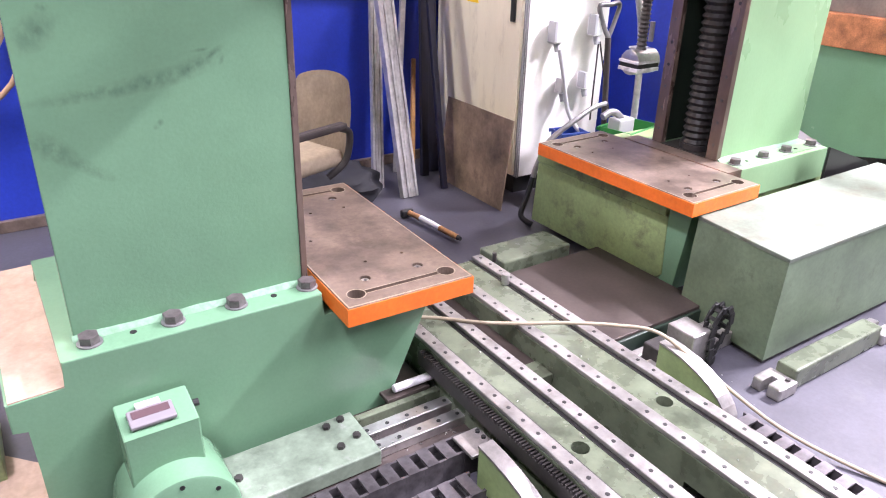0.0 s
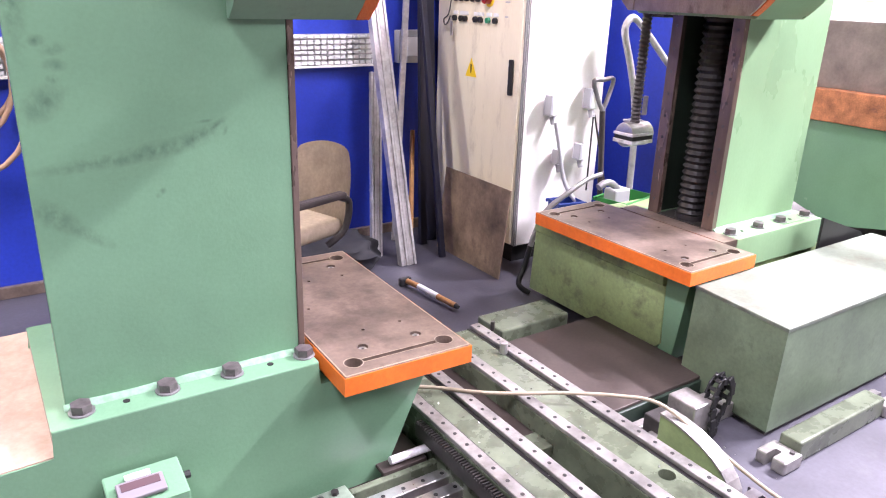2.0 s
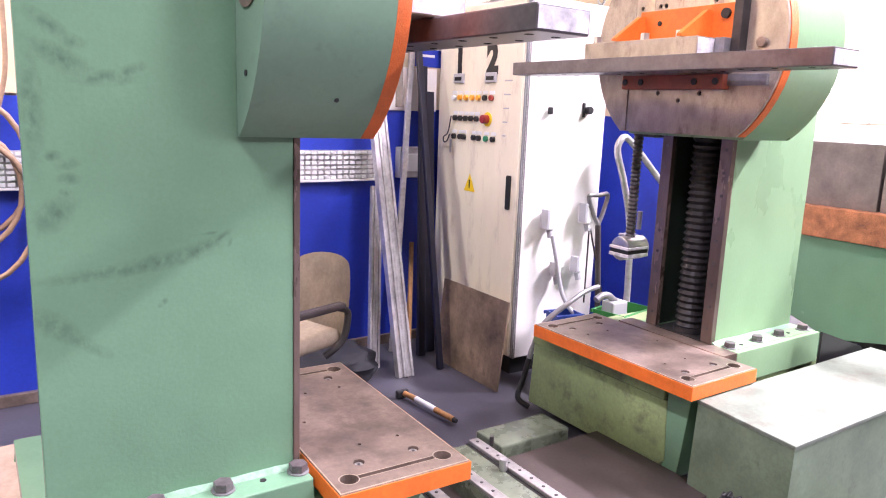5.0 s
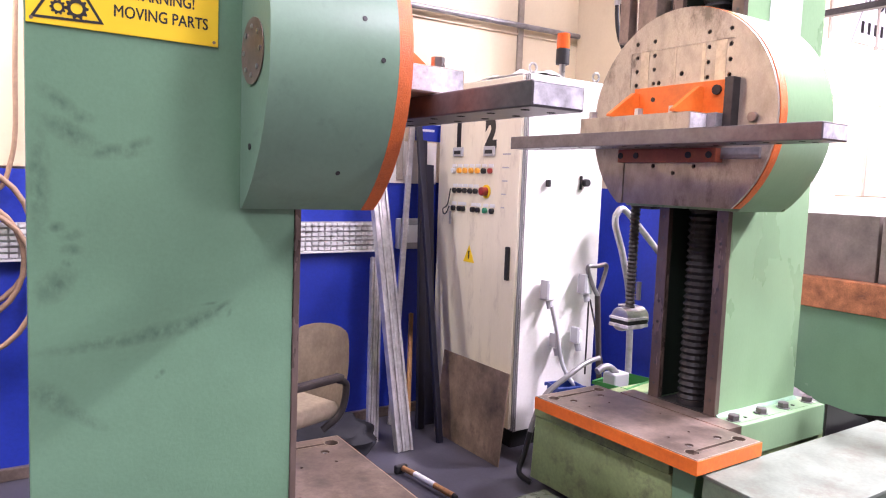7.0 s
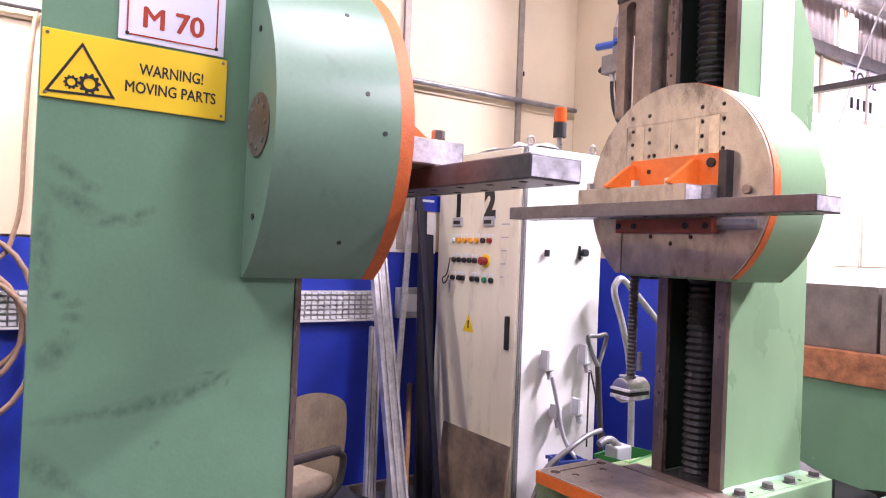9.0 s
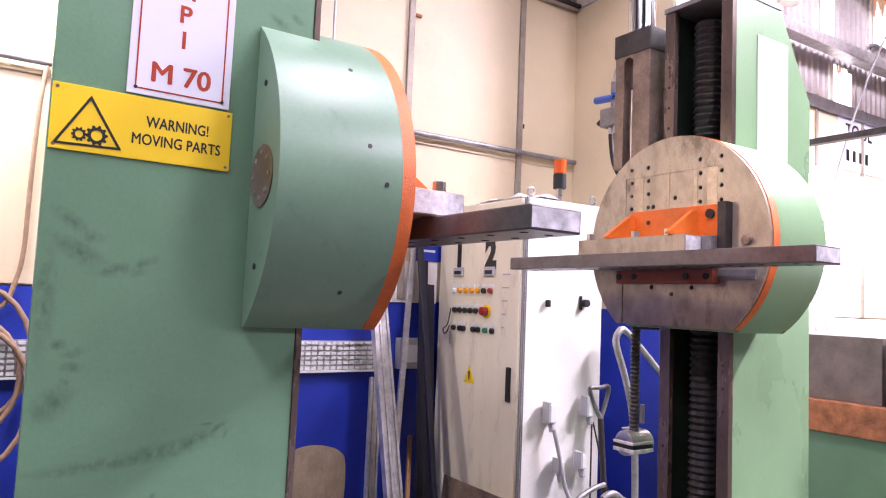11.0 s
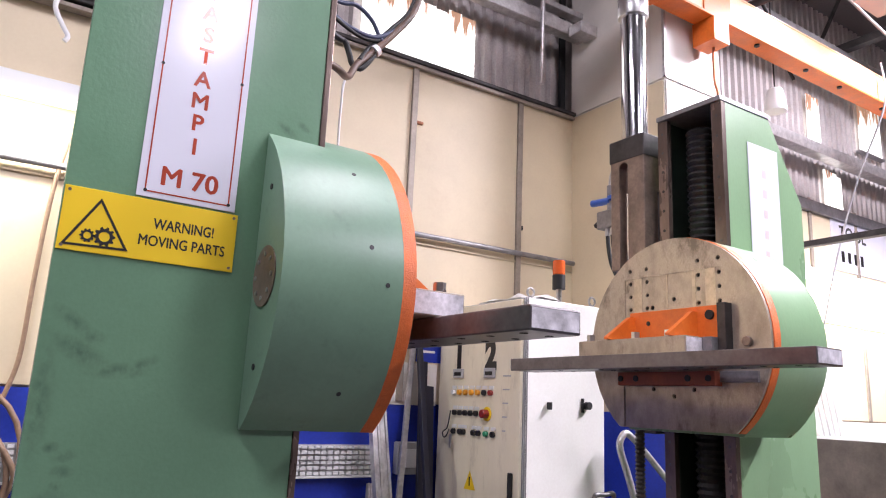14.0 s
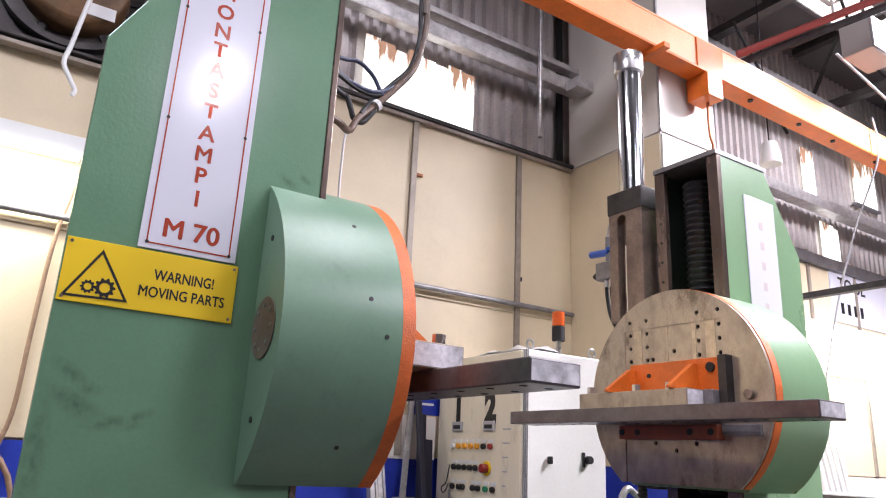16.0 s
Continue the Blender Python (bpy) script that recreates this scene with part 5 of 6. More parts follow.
part("lens", rod((0, 0, 0.2005), (0, 0, 0.29), 0.038, seg=20, bevel=0.006), plain("orange_lens", (0.75, 0.13, 0.03), 0.2), beacon, "orange lens")
bag = thing("plastic_bag", 2.75, 3.3, 2.1, "crumpled clear plastic sheeting on the cabinet roof", "plastic sheet")
bm = bmesh.new()
bmesh.ops.create_grid(bm, x_segments=14, y_segments=14, size=0.2)
for v in bm.verts:
    v.co.z = 0.012 + 0.1 * max(0, 1 - (v.co.x ** 2 + v.co.y ** 2) / 0.06) * (0.4 + 0.9 * noise.noise(v.co * 9 + Vector((3, 1, 0)))) * 0.8
bmesh.ops.solidify(bm, geom=bm.faces[:], thickness=0.004)
part("sheet", bm, plain("milky_plastic", (0.6, 0.58, 0.56), 0.3), bag)
sh = thing("steel_sheet", 2.3, 2.855, 0, "brown oily steel sheet leaning against the cabinet", "sheet")
bm = box(-0.004, 0.004, 0, 0.62, 0, 0.5)
bmesh.ops.transform(bm, matrix=Matrix.Rotation(radians(6), 4, "Y"), verts=bm.verts)
part("plate", bm, SHEET, sh)

# ---- leaning bars, broom, chair ----
def leaning(name, a, b, w, d, mat, label, category, channel=False):
    t = thing(name, a[0], a[1], a[2], label, category)
    v = Vector(b) - Vector(a)
    n = v.length
    ax = Vector((1, 0, 0))
    zz = v.normalized()
    yy = zz.cross(ax).normalized()
    m = Matrix((yy.cross(zz), yy, zz)).transposed().to_4x4()
    if channel:
        for c in (-w / 4, w / 4):
            bm = prism([(c - w / 4 + 0.001, -d / 2), (c - w / 4 + 0.014, -d / 2), (c - w / 4 + 0.014, -d / 2 + 0.012), (c + w / 4 - 0.014, -d / 2 + 0.012), (c + w / 4 - 0.014, -d / 2), (c + w / 4 - 0.001, -d / 2), (c + w / 4 - 0.001, d / 2), (c - w / 4 + 0.001, d / 2)], "z", 0, n)
            bmesh.ops.transform(bm, matrix=m, verts=bm.verts)
            part("channel", bm, mat, t)
    else:
        bm = box(-w / 2, w / 2, -d / 2, d / 2, 0, n, min(w, d) * 0.12)
        bmesh.ops.transform(bm, matrix=m, verts=bm.verts)
        part("profile", bm, mat, t)
    return t


leaning("steel_strut", (1.975, 3.29, 0.0), (1.99, 3.82, 1.9), 0.1, 0.045, GALV, "galvanised double strut channel leaning on the wall", "channel", True)
leaning("steel_strut", (1.885, 3.5, 0.0), (2.06, 3.83, 1.02), 0.07, 0.03, GALV, "galvanised strut channel leaning on the wall", "channel", True)
leaning("dark_bar", (2.22, 3.3, 0.0), (2.33, 3.84, 1.95), 0.035, 0.03, STEEL_NAVY, "dark painted steel bar leaning on the wall", "bar")
leaning("dark_bar", (2.24, 3.55, 0.0), (2.37, 3.83, 1.75), 0.05, 0.03, STEEL_NAVY, "dark painted steel bar leaning on the wall", "bar")
leaning("dark_bar", (2.33, 3.6, 0.0), (2.42, 3.84, 1.6), 0.07, 0.03, STEEL_NAVY, "dark painted steel bar leaning on the wall", "bar")
leaning("grey_bar", (2.12, 3.7, 0.0), (2.3, 3.84, 1.95), 0.035, 0.02, GALV, "flat grey steel bar leaning on the wall", "bar")
leaning("wooden_stick", (2.06, 3.4, 0.0), (2.31, 3.81, 0.66), 0.024, 0.024, WOOD, "varnished wooden stick leaning on the wall", "stick")
broom = thing("broom_handle", 1.86, 2.63, 0.03, "wooden handle with a white band lying on the floor", "handle")
part("handle", rod((0, 0, 0), (-0.015, 0.14, 0.0), 0.015, seg=16), WOOD, broom, smooth=40)
part("band", rod((-0.0155, 0.141, 0), (-0.03, 0.3, 0.0), 0.0155, seg=16), WHITE_PLASTIC, broom, "white band", 40)
part("handle", rod((-0.0305, 0.301, 0), (-0.045, 0.39, 0.0), 0.015, seg=16), WOOD, broom, smooth=40)
part("tip", rod((0, 0, 0), (0.002, -0.02, 0), 0.0145, 0.01, seg=16), BLACK, broom)
part("head", box(-0.085, -0.015, 0.395, 0.425, -0.03, 0.015, 0.008), BLACK, broom)
rag = thing("black_sack", 1.56, 3.48, 0.0, "dark crumpled sack on the floor by the wall", "sack")
bm = bmesh.new()
bmesh.ops.create_icosphere(bm, subdivisions=4, radius=0.5)
for v in bm.verts:
    k = 1 + 0.25 * noise.noise(v.co * 4) + 0.1 * noise.noise(v.co * 11)
    v.co = Vector((v.co.x * 0.62 * k, v.co.y * 0.5 * k, max(0, v.co.z * 0.24 * k + 0.07)))
part("sack", bm, plain("dark_cloth", (0.006, 0.006, 0.01), 0.8), rag, smooth=60)


def chair(x, y, rz):
    t = thing("office_chair", x, y, 0, "dirty beige vinyl office chair with dark armrests", "chair", rz=rz)
    seat = part("seat", box(-0.22, 0.2, -0.21, 0.21, 0.44, 0.52, 0.03), CHAIR_CLOTH, t, smooth=50)
    bm = bmesh.new()
    n = 16
    grid = [[None] * (n + 1) for _ in range(n + 1)]
    for i in range(n + 1):
        for j in range(n + 1):
            u, v = -1 + 2 * i / n, -1 + 2 * j / n
            sq = 1 - 0.16 * (abs(u * v)) ** 2
            grid[i][j] = bm.verts.new((0.235 + 0.05 * (1 - u * u) + 0.05 * v, u * 0.21 * sq * (1 - 0.08 * v), 0.615 + 0.2 * v * sq))
    for i in range(n):
        for j in range(n):
            bm.faces.new((grid[i][j], grid[i + 1][j], grid[i + 1][j + 1], grid[i][j + 1]))
    bmesh.ops.solidify(bm, geom=bm.faces[:], thickness=0.05)
    part("backrest", bm, CHAIR_CLOTH, t, smooth=60)
    for s in (-1, 1):
        part("armrest", box(-0.15, 0.16, s * 0.25 - 0.025, s * 0.25 + 0.025, 0.63, 0.66, 0.01), BLACK_BROWN, t)
        part("arm_support", tube([(0.14, s * 0.25, 0.635), (0.19, s * 0.25, 0.6), (0.17, s * 0.24, 0.48), (0.1, s * 0.2, 0.41)], 0.016), STEEL_DARK, t, smooth=60)
    part("column", rod((0, 0, 0.08), (0, 0, 0.44), 0.03), STEEL_DARK, t)
    for k in range(5):
        q = k * 2 * math.pi / 5
        part("base_arm", box(0.02, 0.26, -0.02, 0.02, 0.06, 0.1, 0.006), STEEL_DARK, t).rotation_euler.z = q
        part("castor", rod((0.25 * math.cos(q), 0.25 * math.sin(q) - 0.015, 0.03), (0.25 * math.cos(q), 0.25 * math.sin(q) + 0.015, 0.03), 0.03, seg=16), BLACK, t)


chair(1.085, 2.92, 19)

# ---- shovel, crates and hose beside the cabinet ----
shovel = thing("shovel", 3.07, 2.92, 0.0, "dark steel shovel with a D handle standing by the cabinet", "shovel")
part("shaft", rod((0.03, 0, 0.25), (0.0, 0.03, 0.86), 0.017), BLACK_BROWN, shovel, smooth=40)
part("grip", tube([(0.0, 0.03, 0.86), (-0.045, 0.04, 0.94), (-0.075, 0.045, 1.03), (0.0, 0.045, 1.035), (0.075, 0.045, 1.035), (0.045, 0.04, 0.94), (0.0, 0.03, 0.86)], 0.014), STEEL_GREY, shovel, smooth=60)
part("blade", box(-0.1, 0.16, -0.02, -0.008, 0.0, 0.3, 0.004), STEEL_DARK, shovel)


def crate(x, y, z, rz, mat, label, w=0.3, d=0.2, h=0.13):
    t = thing("plastic_crate", x, y, z, label, "crate", rz=rz)
    part("base", box(-w / 2, w / 2, -d / 2, d / 2, 0, 0.008), mat, t)
    for a in ((-w / 2, w / 2, -d / 2, -d / 2 + 0.006), (-w / 2, w / 2, d / 2 - 0.006, d / 2), (-w / 2, -w / 2 + 0.006, -d / 2 + 0.006, d / 2 - 0.006), (w / 2 - 0.006, w / 2, -d / 2 + 0.006, d / 2 - 0.006)):
        part("side", box(*a, 0.008, h), mat, t)
    for a in ((-w / 2 - 0.012, w / 2 + 0.012, -d / 2 - 0.012, -d / 2), (-w / 2 - 0.012, w / 2 + 0.012, d / 2, d / 2 + 0.012)):
        part("lip", box(*a, h - 0.02, h, 0.003), mat, t)
    return t


stand = thing("tool_stand", 2.95, 2.72, 0, "grey steel stand carrying plastic crates", "stand")
part("top", box(-0.32, 0.36, -0.13, 0.2, 0.28, 0.295, 0.003), STEEL_GREY, stand)
for x in (-0.3, 0.34):
    for y in (-0.11, 0.18):
        part("leg", box(x - 0.015, x + 0.015, y - 0.015, y + 0.015, 0, 0.28, 0.002), STEEL_GREY, stand)
crate(3.04, 2.68, 0.296, 12, CRATE_GREEN, "green plastic storage crate holding tools")
crate(2.75, 2.85, 0.296, -10, CRATE_BLUE, "small blue plastic storage crate beside the green one", 0.16, 0.12, 0.1)
tool = thing("power_supply", 2.98, 2.69, 0.306, "grey box with handle lying in a crate", "box")
part("case", box(-0.06, 0.06, -0.045, 0.045, 0, 0.17, 0.01), GREY_PLASTIC, tool)
part("grip", tube([(-0.15, 0, 0.19), (-0.1, 0, 0.21), (-0.05, 0, 0.2), (0.0, 0, 0.165)], 0.02), STEEL_GREY, tool, smooth=60)
hose = thing("supply_hose", 2.45, 2.68, 0.3, "grey corrugated supply hose curving to the floor", "hose")
part("hose", tube([(0.42, 0.04, 0.26), (0.3, 0.02, 0.25), (0.15, 0.0, 0.2), (0.0, 0.0, 0.12), (-0.07, 0.0, 0.0), (-0.09, 0.0, -0.06)], 0.014), STEEL_GREY, hose, smooth=60)
part("tail", tube([(-0.09, 0, -0.06), (-0.12, 0, -0.16), (-0.17, -0.02, -0.25), (-0.14, -0.08, -0.288)], 0.015), BLACK, hose, smooth=60)
lead = thing("power_lead", 2.72, 2.96, 0.4, "grey power leads hanging from the cabinet sockets", "cable")
part("lead", tube([(0.0, 0.0, 0.42), (0.03, -0.01, 0.3), (0.07, -0.03, 0.1), (0.1, -0.08, 0.0), (0.12, -0.12, -0.03)], 0.012), GREY_PLASTIC, lead, smooth=60)
part("lead", tube([(0.29, 0.0, 0.44), (0.28, -0.01, 0.2), (0.27, -0.02, 0.0)], 0.005), STEEL_DARK, lead, smooth=60)
part("lead", tube([(0.3, 0.0, 0.44), (0.36, -0.02, 0.2), (0.41, -0.04, 0.0)], 0.005), STEEL_DARK, lead, smooth=60)
rack_ = thing("tube_frame", 3.2, 2.9, 0.0, "bent grey steel tube frame standing before the pillar", "frame")
part("tube", tube([(0.12, 0, 0.0), (0.11, 0, 0.6), (0.077, 0, 0.886), (0.006, 0, 1.109), (-0.07, 0, 1.29), (-0.05, 0, 1.36), (0.0, 0, 1.37), (0.13, 0, 1.276), (0.32, 0, 1.118), (0.46, 0, 1.01), (0.48, 0, 0.9), (0.48, 0, 0.0)], 0.02), GALV, rack_, smooth=60)

# ---- wall fittings ----
def trunking(x0, x1):
    t = thing("slotted_trunking", (x0 + x1) / 2, WY, 1.07, "grey slotted cable trunking on the blue wall", "trunking")
    h = (x1 - x0) / 2
    part("back", box(-h, h, -0.012, -0.001, 0, 0.17), GALV, t)
    part("lip", box(-h, h, -0.05, -0.012, -0.012, 0.0, 0.002), WHITE_PLASTIC, t)
    first = None
    n = int(2 * h / 0.04)
    for k in range(n):
        x = -h + 0.02 + k * 0.04
        for z in (0.005, 0.09):
            if first is None:
                bm = bmesh.new()
                box(-0.015, 0.015, -0.045, -0.0125, 0, 0.018, bm=bm), box(-0.015, 0.015, -0.045, -0.0125, 0.03, 0.048, bm=bm), box(-0.015, 0.015, -0.045, -0.0125, 0.06, 0.074, bm=bm)
                first = part("finger", bm, WHITE_PLASTIC, t)
                first.location = (x, 0, z)
            else:
                again(first, (x, 0, z))
    return t


trunking(1.0, 2.08)
trunking(-0.9, 0.25)
junction = thing("junction_box", 2.315, WY, 1.07, "clear-lidded grey junction box on the wall", "junction box")
part("case", box(-0.1, 0.1, -0.06, -0.001, 0, 0.19, 0.006), GREY_PLASTIC, junction)
part("lid", box(-0.085, 0.085, -0.068, -0.0605, 0.04, 0.15, 0.004), WHITE_PLASTIC, junction)
notice = thing("notice_sign", 2.44, WY, 1.75, "blue notice sign with white lettering on the wall", "sign")
part("plate", box(-0.1, 0.12, -0.006, -0.0005, 0, 0.2, 0.002), BLUE, notice)
for k, (a, b) in enumerate(((-0.08, 0.07), (-0.08, 0.09), (-0.08, 0.04))):
    part("line", box(a, b, -0.0075, -0.0065, 0.15 - 0.045 * k, 0.165 - 0.045 * k), WHITE_PLASTIC, notice)
patch = thing("wall_patch", 2.3, WY, 1.48, "pale board fixed to the wall below the notice", "board")
part("board", box(-0.14, 0.2, -0.01, -0.001, 0, 0.26, 0.002), WHITE_PAINT, patch)
coil = thing("hose_coil", -0.02, WY, 0.75, "coiled brown air hose hanging on the blue wall", "hose")
bm = bmesh.new()
for k, r in enumerate((0.26, 0.22, 0.27)):
    tube([(r * math.sin(q) + 0.0, -0.05 - 0.02 * k, 0.42 - 0.1 * k + r * 1.25 * math.cos(q)) for q in [2 * math.pi * i / 24 for i in range(25)]], 0.013, bm=bm, smooth_steps=0)
part("hose", bm, CABLE_BROWN, coil, smooth=60)
part("peg", rod((0, -0.13, 0.7), (0, -0.001, 0.7), 0.015), STEEL_GREY, coil)
air = thing("air_hose", 0.1, WY - 0.06, 1.5, "thin brown air hose hanging down the wall", "hose")
part("hose", tube([(-0.3, 0.02, -0.25), (-0.1, 0.02, -0.15), (0.01, 0.02, -0.1), (0.05, 0.02, 0.0), (0.075, 0.02, 0.15), (0.08, 0.02, 0.45), (0.09, 0.02, 0.8), (0.11, 0.02, 1.05), (0.16, 0.03, 1.35)], 0.011), CABLE_BROWN, air, smooth=60)
for lx0, lx1, n_ in ((-1.8, 0.26, "lit white fluorescent batten on the cream wall"), (5.6, 9.0, "lit white fluorescent batten on the cream wall")):
    t = thing("batten_light", (lx0 + lx1) / 2, WY, 2.86, n_, "lamp", "wall battens")
    h = (lx1 - lx0) / 2
    part("housing", box(-h, h, -0.1, -0.001, 0.03, 0.12, 0.006), WHITE_PLASTIC, t)
    part("tube", rod((-h + 0.03, -0.11, 0.0), (h - 0.03, -0.11, 0.0), 0.02, seg=12), TUBE_GLOW, t, "lit fluorescent tube")
fan = thing("wall_fan", 0.06, WY + 0.02, 3.82, "dark rusty extractor fan with a brown motor in the wall", "fan")
part("ring", carve(rod((0, -0.12, 0), (0, 0.04, 0), 0.37, seg=48), [rod((0, -0.3, 0), (0, 0.0, 0), 0.335, seg=48)]), STEEL_DARK, fan, smooth=40)
part("motor", rod((0, -0.2, 0), (0, 0.0, 0), 0.25, 0.28, seg=40, bevel=0.02), RUSTY_BROWN, fan, "round rusty brown motor", 40)
part("name_plate", box(0.06, 0.2, -0.205, -0.2, -0.2, -0.13, 0.001), WHITE_PLASTIC, fan)
for k in range(6):
    part("strut", box(-0.02, 0.02, -0.06, -0.03, 0.25, 0.36, 0.004), STEEL_DARK, fan).rotation_euler.y = k * math.pi / 3 + 0.4
part("dark_backing", box(-0.52, 0.52, -0.045, -0.022, -0.36, 0.5, 0.003), BLACK_BROWN, fan)
part("ledge", box(-3.0, 0.55, -0.09, -0.021, -0.425, -0.4, 0.004), MULLION, fan)
part("ledge_rail", box(-3.0, 0.55, -0.11, -0.021, -0.39, -0.372, 0.004), STEEL_DARK, fan)
for a_, b_ in ((-0.5, -0.39), (0.39, 0.5)):
    part("duct_side", box(a_, b_, -0.1, 0.03, -0.36, 0.5, 0.004), GALV, fan)
tail = thing("hanging_cable", 0.02, 3.4, 3.5, "loose white cable end hanging down", "cable")
part("cable", tube([(0.25, 0.2, 2.7), (0.22, 0.2, 0.9), (0.15, 0.2, 0.4), (0.1, 0.2, 0.12), (0.065, 0.2, -0.13), (0.05, 0.2, -0.23), (0.09, 0.2, -0.31), (0.12, 0.2, -0.36), (0.11, 0.2, -0.39)], 0.012), WHITE_PLASTIC, tail, smooth=60)
loom = thing("cable_loom", 1.0, 2.35, 2.9, "bundle of black and brown cables looping from the machine", "cable")
for pts, r, m in (
        ([(0.36, 0, 3.2), (0.36, 0, 0.72), (0.37, 0, 0.55), (0.37, 0, 0.42), (0.33, 0, 0.22), (0.24, 0, 0.08), (0.15, 0, -0.03), (0.07, -0.02, -0.12), (0.02, -0.05, -0.2), (-0.1, -0.18, -0.24), (-0.35, -0.2, -0.2)], 0.014, CABLE_DARK),
        ([(0.345, 0.015, 3.2), (0.345, 0.01, 0.7), (0.352, 0.01, 0.42), (0.315, 0.01, 0.22), (0.23, 0.01, 0.1), (0.14, 0.01, -0.01), (0.08, -0.02, -0.1)], 0.011, BLACK),
        ([(-0.35, -0.2, 0.1), (-0.05, -0.02, 0.12), (0.06, 0, 0.14), (0.13, 0, 0.1), (0.17, 0, 0.04), (0.19, 0, 0.02)], 0.009, CABLE_SLATE),
        ([(-0.35, -0.2, 0.08), (-0.04, -0.02, 0.05), (0.06, 0, 0.03), (0.15, 0, 0.03), (0.24, 0.005, 0.09), (0.3, 0.01, 0.17)], 0.011, CABLE_SLATE),
        ([(-0.04, -0.03, 0.035), (0.07, 0, 0.015), (0.15, 0, 0.015), (0.22, 0.005, 0.06)], 0.008, BLACK),
        ([(-0.35, -0.2, -0.02), (-0.03, -0.02, -0.03), (0.02, 0, -0.03), (0.045, 0, -0.08), (0.06, 0, -0.115), (0.1, 0, -0.12), (0.15, 0, -0.05)], 0.012, BLACK),
        ([(0.16, 0, -0.02), (0.1, 0, -0.1), (0.04, 0.01, -0.18), (0.03, 0.01, -0.31), (0.03, 0.01, -0.46)], 0.005, WHITE_PLASTIC)):
    part("cable", tube(pts, r), m, loom, smooth=60)
part("cable_tie", rod((0.15, 0, -0.035), (0.165, 0, -0.02), 0.024, seg=12), WHITE_PLASTIC, loom)

# ---- beyond the right machine ----
press = thing("green_press", 4.3, 1.6, 0, "green machine body with a rusty orange table edge", "machine")
part("body", prism([(-1.4, 0.45), (-1.4, 0.815), (0.85, 0.815), (0.85, 0.3), (0.55, 0.2), (0.1, 0.3), (0.0, 0.0), (-0.9, 0.0)], "x", 0, 0.9, 0.008), GREEN, press)
part("table", box(-0.03, 0.95, -1.45, 0.9, 0.816, 1.0, 0.005), RUST, press, "rusty orange table edge")
part("pedestal", box(0.3, 0.9, -0.8, 0.8, 0, 0.3), STEEL_DARK, press)
for y0, y1 in ((0.42, 0.9), (-0.28, 0.4), (-1.1, -0.3)):
    b = thing("steel_bin", 4.45, 1.6 + (y0 + y1) / 2, 1.001, "grey-brown steel storage bin on the machine table", "bin", "bins on the table")
    h = (y1 - y0) / 2
    part("front", box(-0.1, -0.09, -h, h, 0, 0.385, 0.002), SHEET_GREY, b)
    part("back", box(0.35, 0.36, -h, h, 0, 0.385, 0.002), SHEET_GREY, b)
    part("side", box(-0.09, 0.35, -h, -h + 0.008, 0, 0.385), SHEET_GREY, b)
    part("side", box(-0.09, 0.35, h - 0.008, h, 0, 0.385), SHEET_GREY, b)
    part("filling", box(-0.085, 0.345, -h + 0.01, h - 0.01, 0.3, 0.4, 0.03), WHITE_PLASTIC, b)
for k in range(5):
    leaning("white_extrusion", (6.75 + 0.09 * k, 3.55, 0), (6.6 + 0.1 * k, 3.84, 2.25), 0.05, 0.04, WHITE_PLASTIC, "white painted profile leaning on the wall", "profile")
tool_sign = thing("tool_sign", 7.75, WY, 3.05, "white board with black TOOL lettering on the wall", "sign")
part("board", box(-0.35, 0.9, -0.012, -0.001, 0, 0.62, 0.002), SIGN_WHITE, tool_sign)
words("lettering", "TOOL", 0.2, face_at(0.08, -0.0125, 0.42), INK, tool_sign, 0.005)
for k in range(4):
    part("stroke", box(-0.18 + 0.13 * k, -0.12 + 0.13 * k, -0.014, -0.0125, 0.1, 0.22), INK, tool_sign)
arm = thing("jib_rail", 4.6, 2.2, 2.62, "dark steel rail reaching out over the machines", "rail")
part("rail", box(-0.03, 0.03, -2.2, 1.68, 0.015, 0.055, 0.004), STEEL_DARK, arm)
gantry = thing("lighting_gantry", 5.2, 2.2, 4.55, "red and dark steel service rails below the roof", "gantry")
part("rail", rod((-0.8, 0.6, 0.0), (1.6, -2.0, 1.3), 0.03, seg=10), plain("dull_red_steel", (0.3, 0.05, 0.04), 0.5), gantry)
part("rail", rod((-0.75, 0.68, -0.04), (1.7, -1.95, 1.25), 0.03, seg=10), STEEL_DARK, gantry)
part("rod", rod((-0.1, 0.2, 0.4), (-0.1, 0.2, 1.6), 0.012, seg=8), WHITE_PLASTIC, gantry)
for lx, ly, lz in ((6.3, 1.7, 4.5), (5.3, 2.45, 5.35)):
    lf = thing("floodlight", lx, ly, lz, "grey box floodlight hanging from the roof", "lamp", "roof lights")
    part("case", box(-0.22, 0.22, -0.18, 0.18, 0, 0.14, 0.01), GREY_PLASTIC, lf)
    part("lens", box(-0.15, 0.15, -0.12, 0.12, -0.012, -0.001), TUBE_GLOW, lf)
    part("hanger", rod((0, 0, 0.14), (0, 0, 6.2 - lz), 0.01), STEEL_DARK, lf)
bulb = thing("pendant_lamp", 5.05, 3.0, 3.88, "white enamel pendant lamp hanging on a cord", "lamp")
part("shade", rod((0, 0, 0), (0, 0, 0.2), 0.09, 0.06, seg=24, bevel=0.02), WHITE_PLASTIC, bulb, smooth=50)
part("cord", rod((0, 0, 0.2), (0, 0, 2.35), 0.006, seg=8), BLACK, bulb)
reel = thing("cable_reel", 7.1, 2.6, 4.6, "blue and yellow cable reel hanging from the roof", "cable reel")
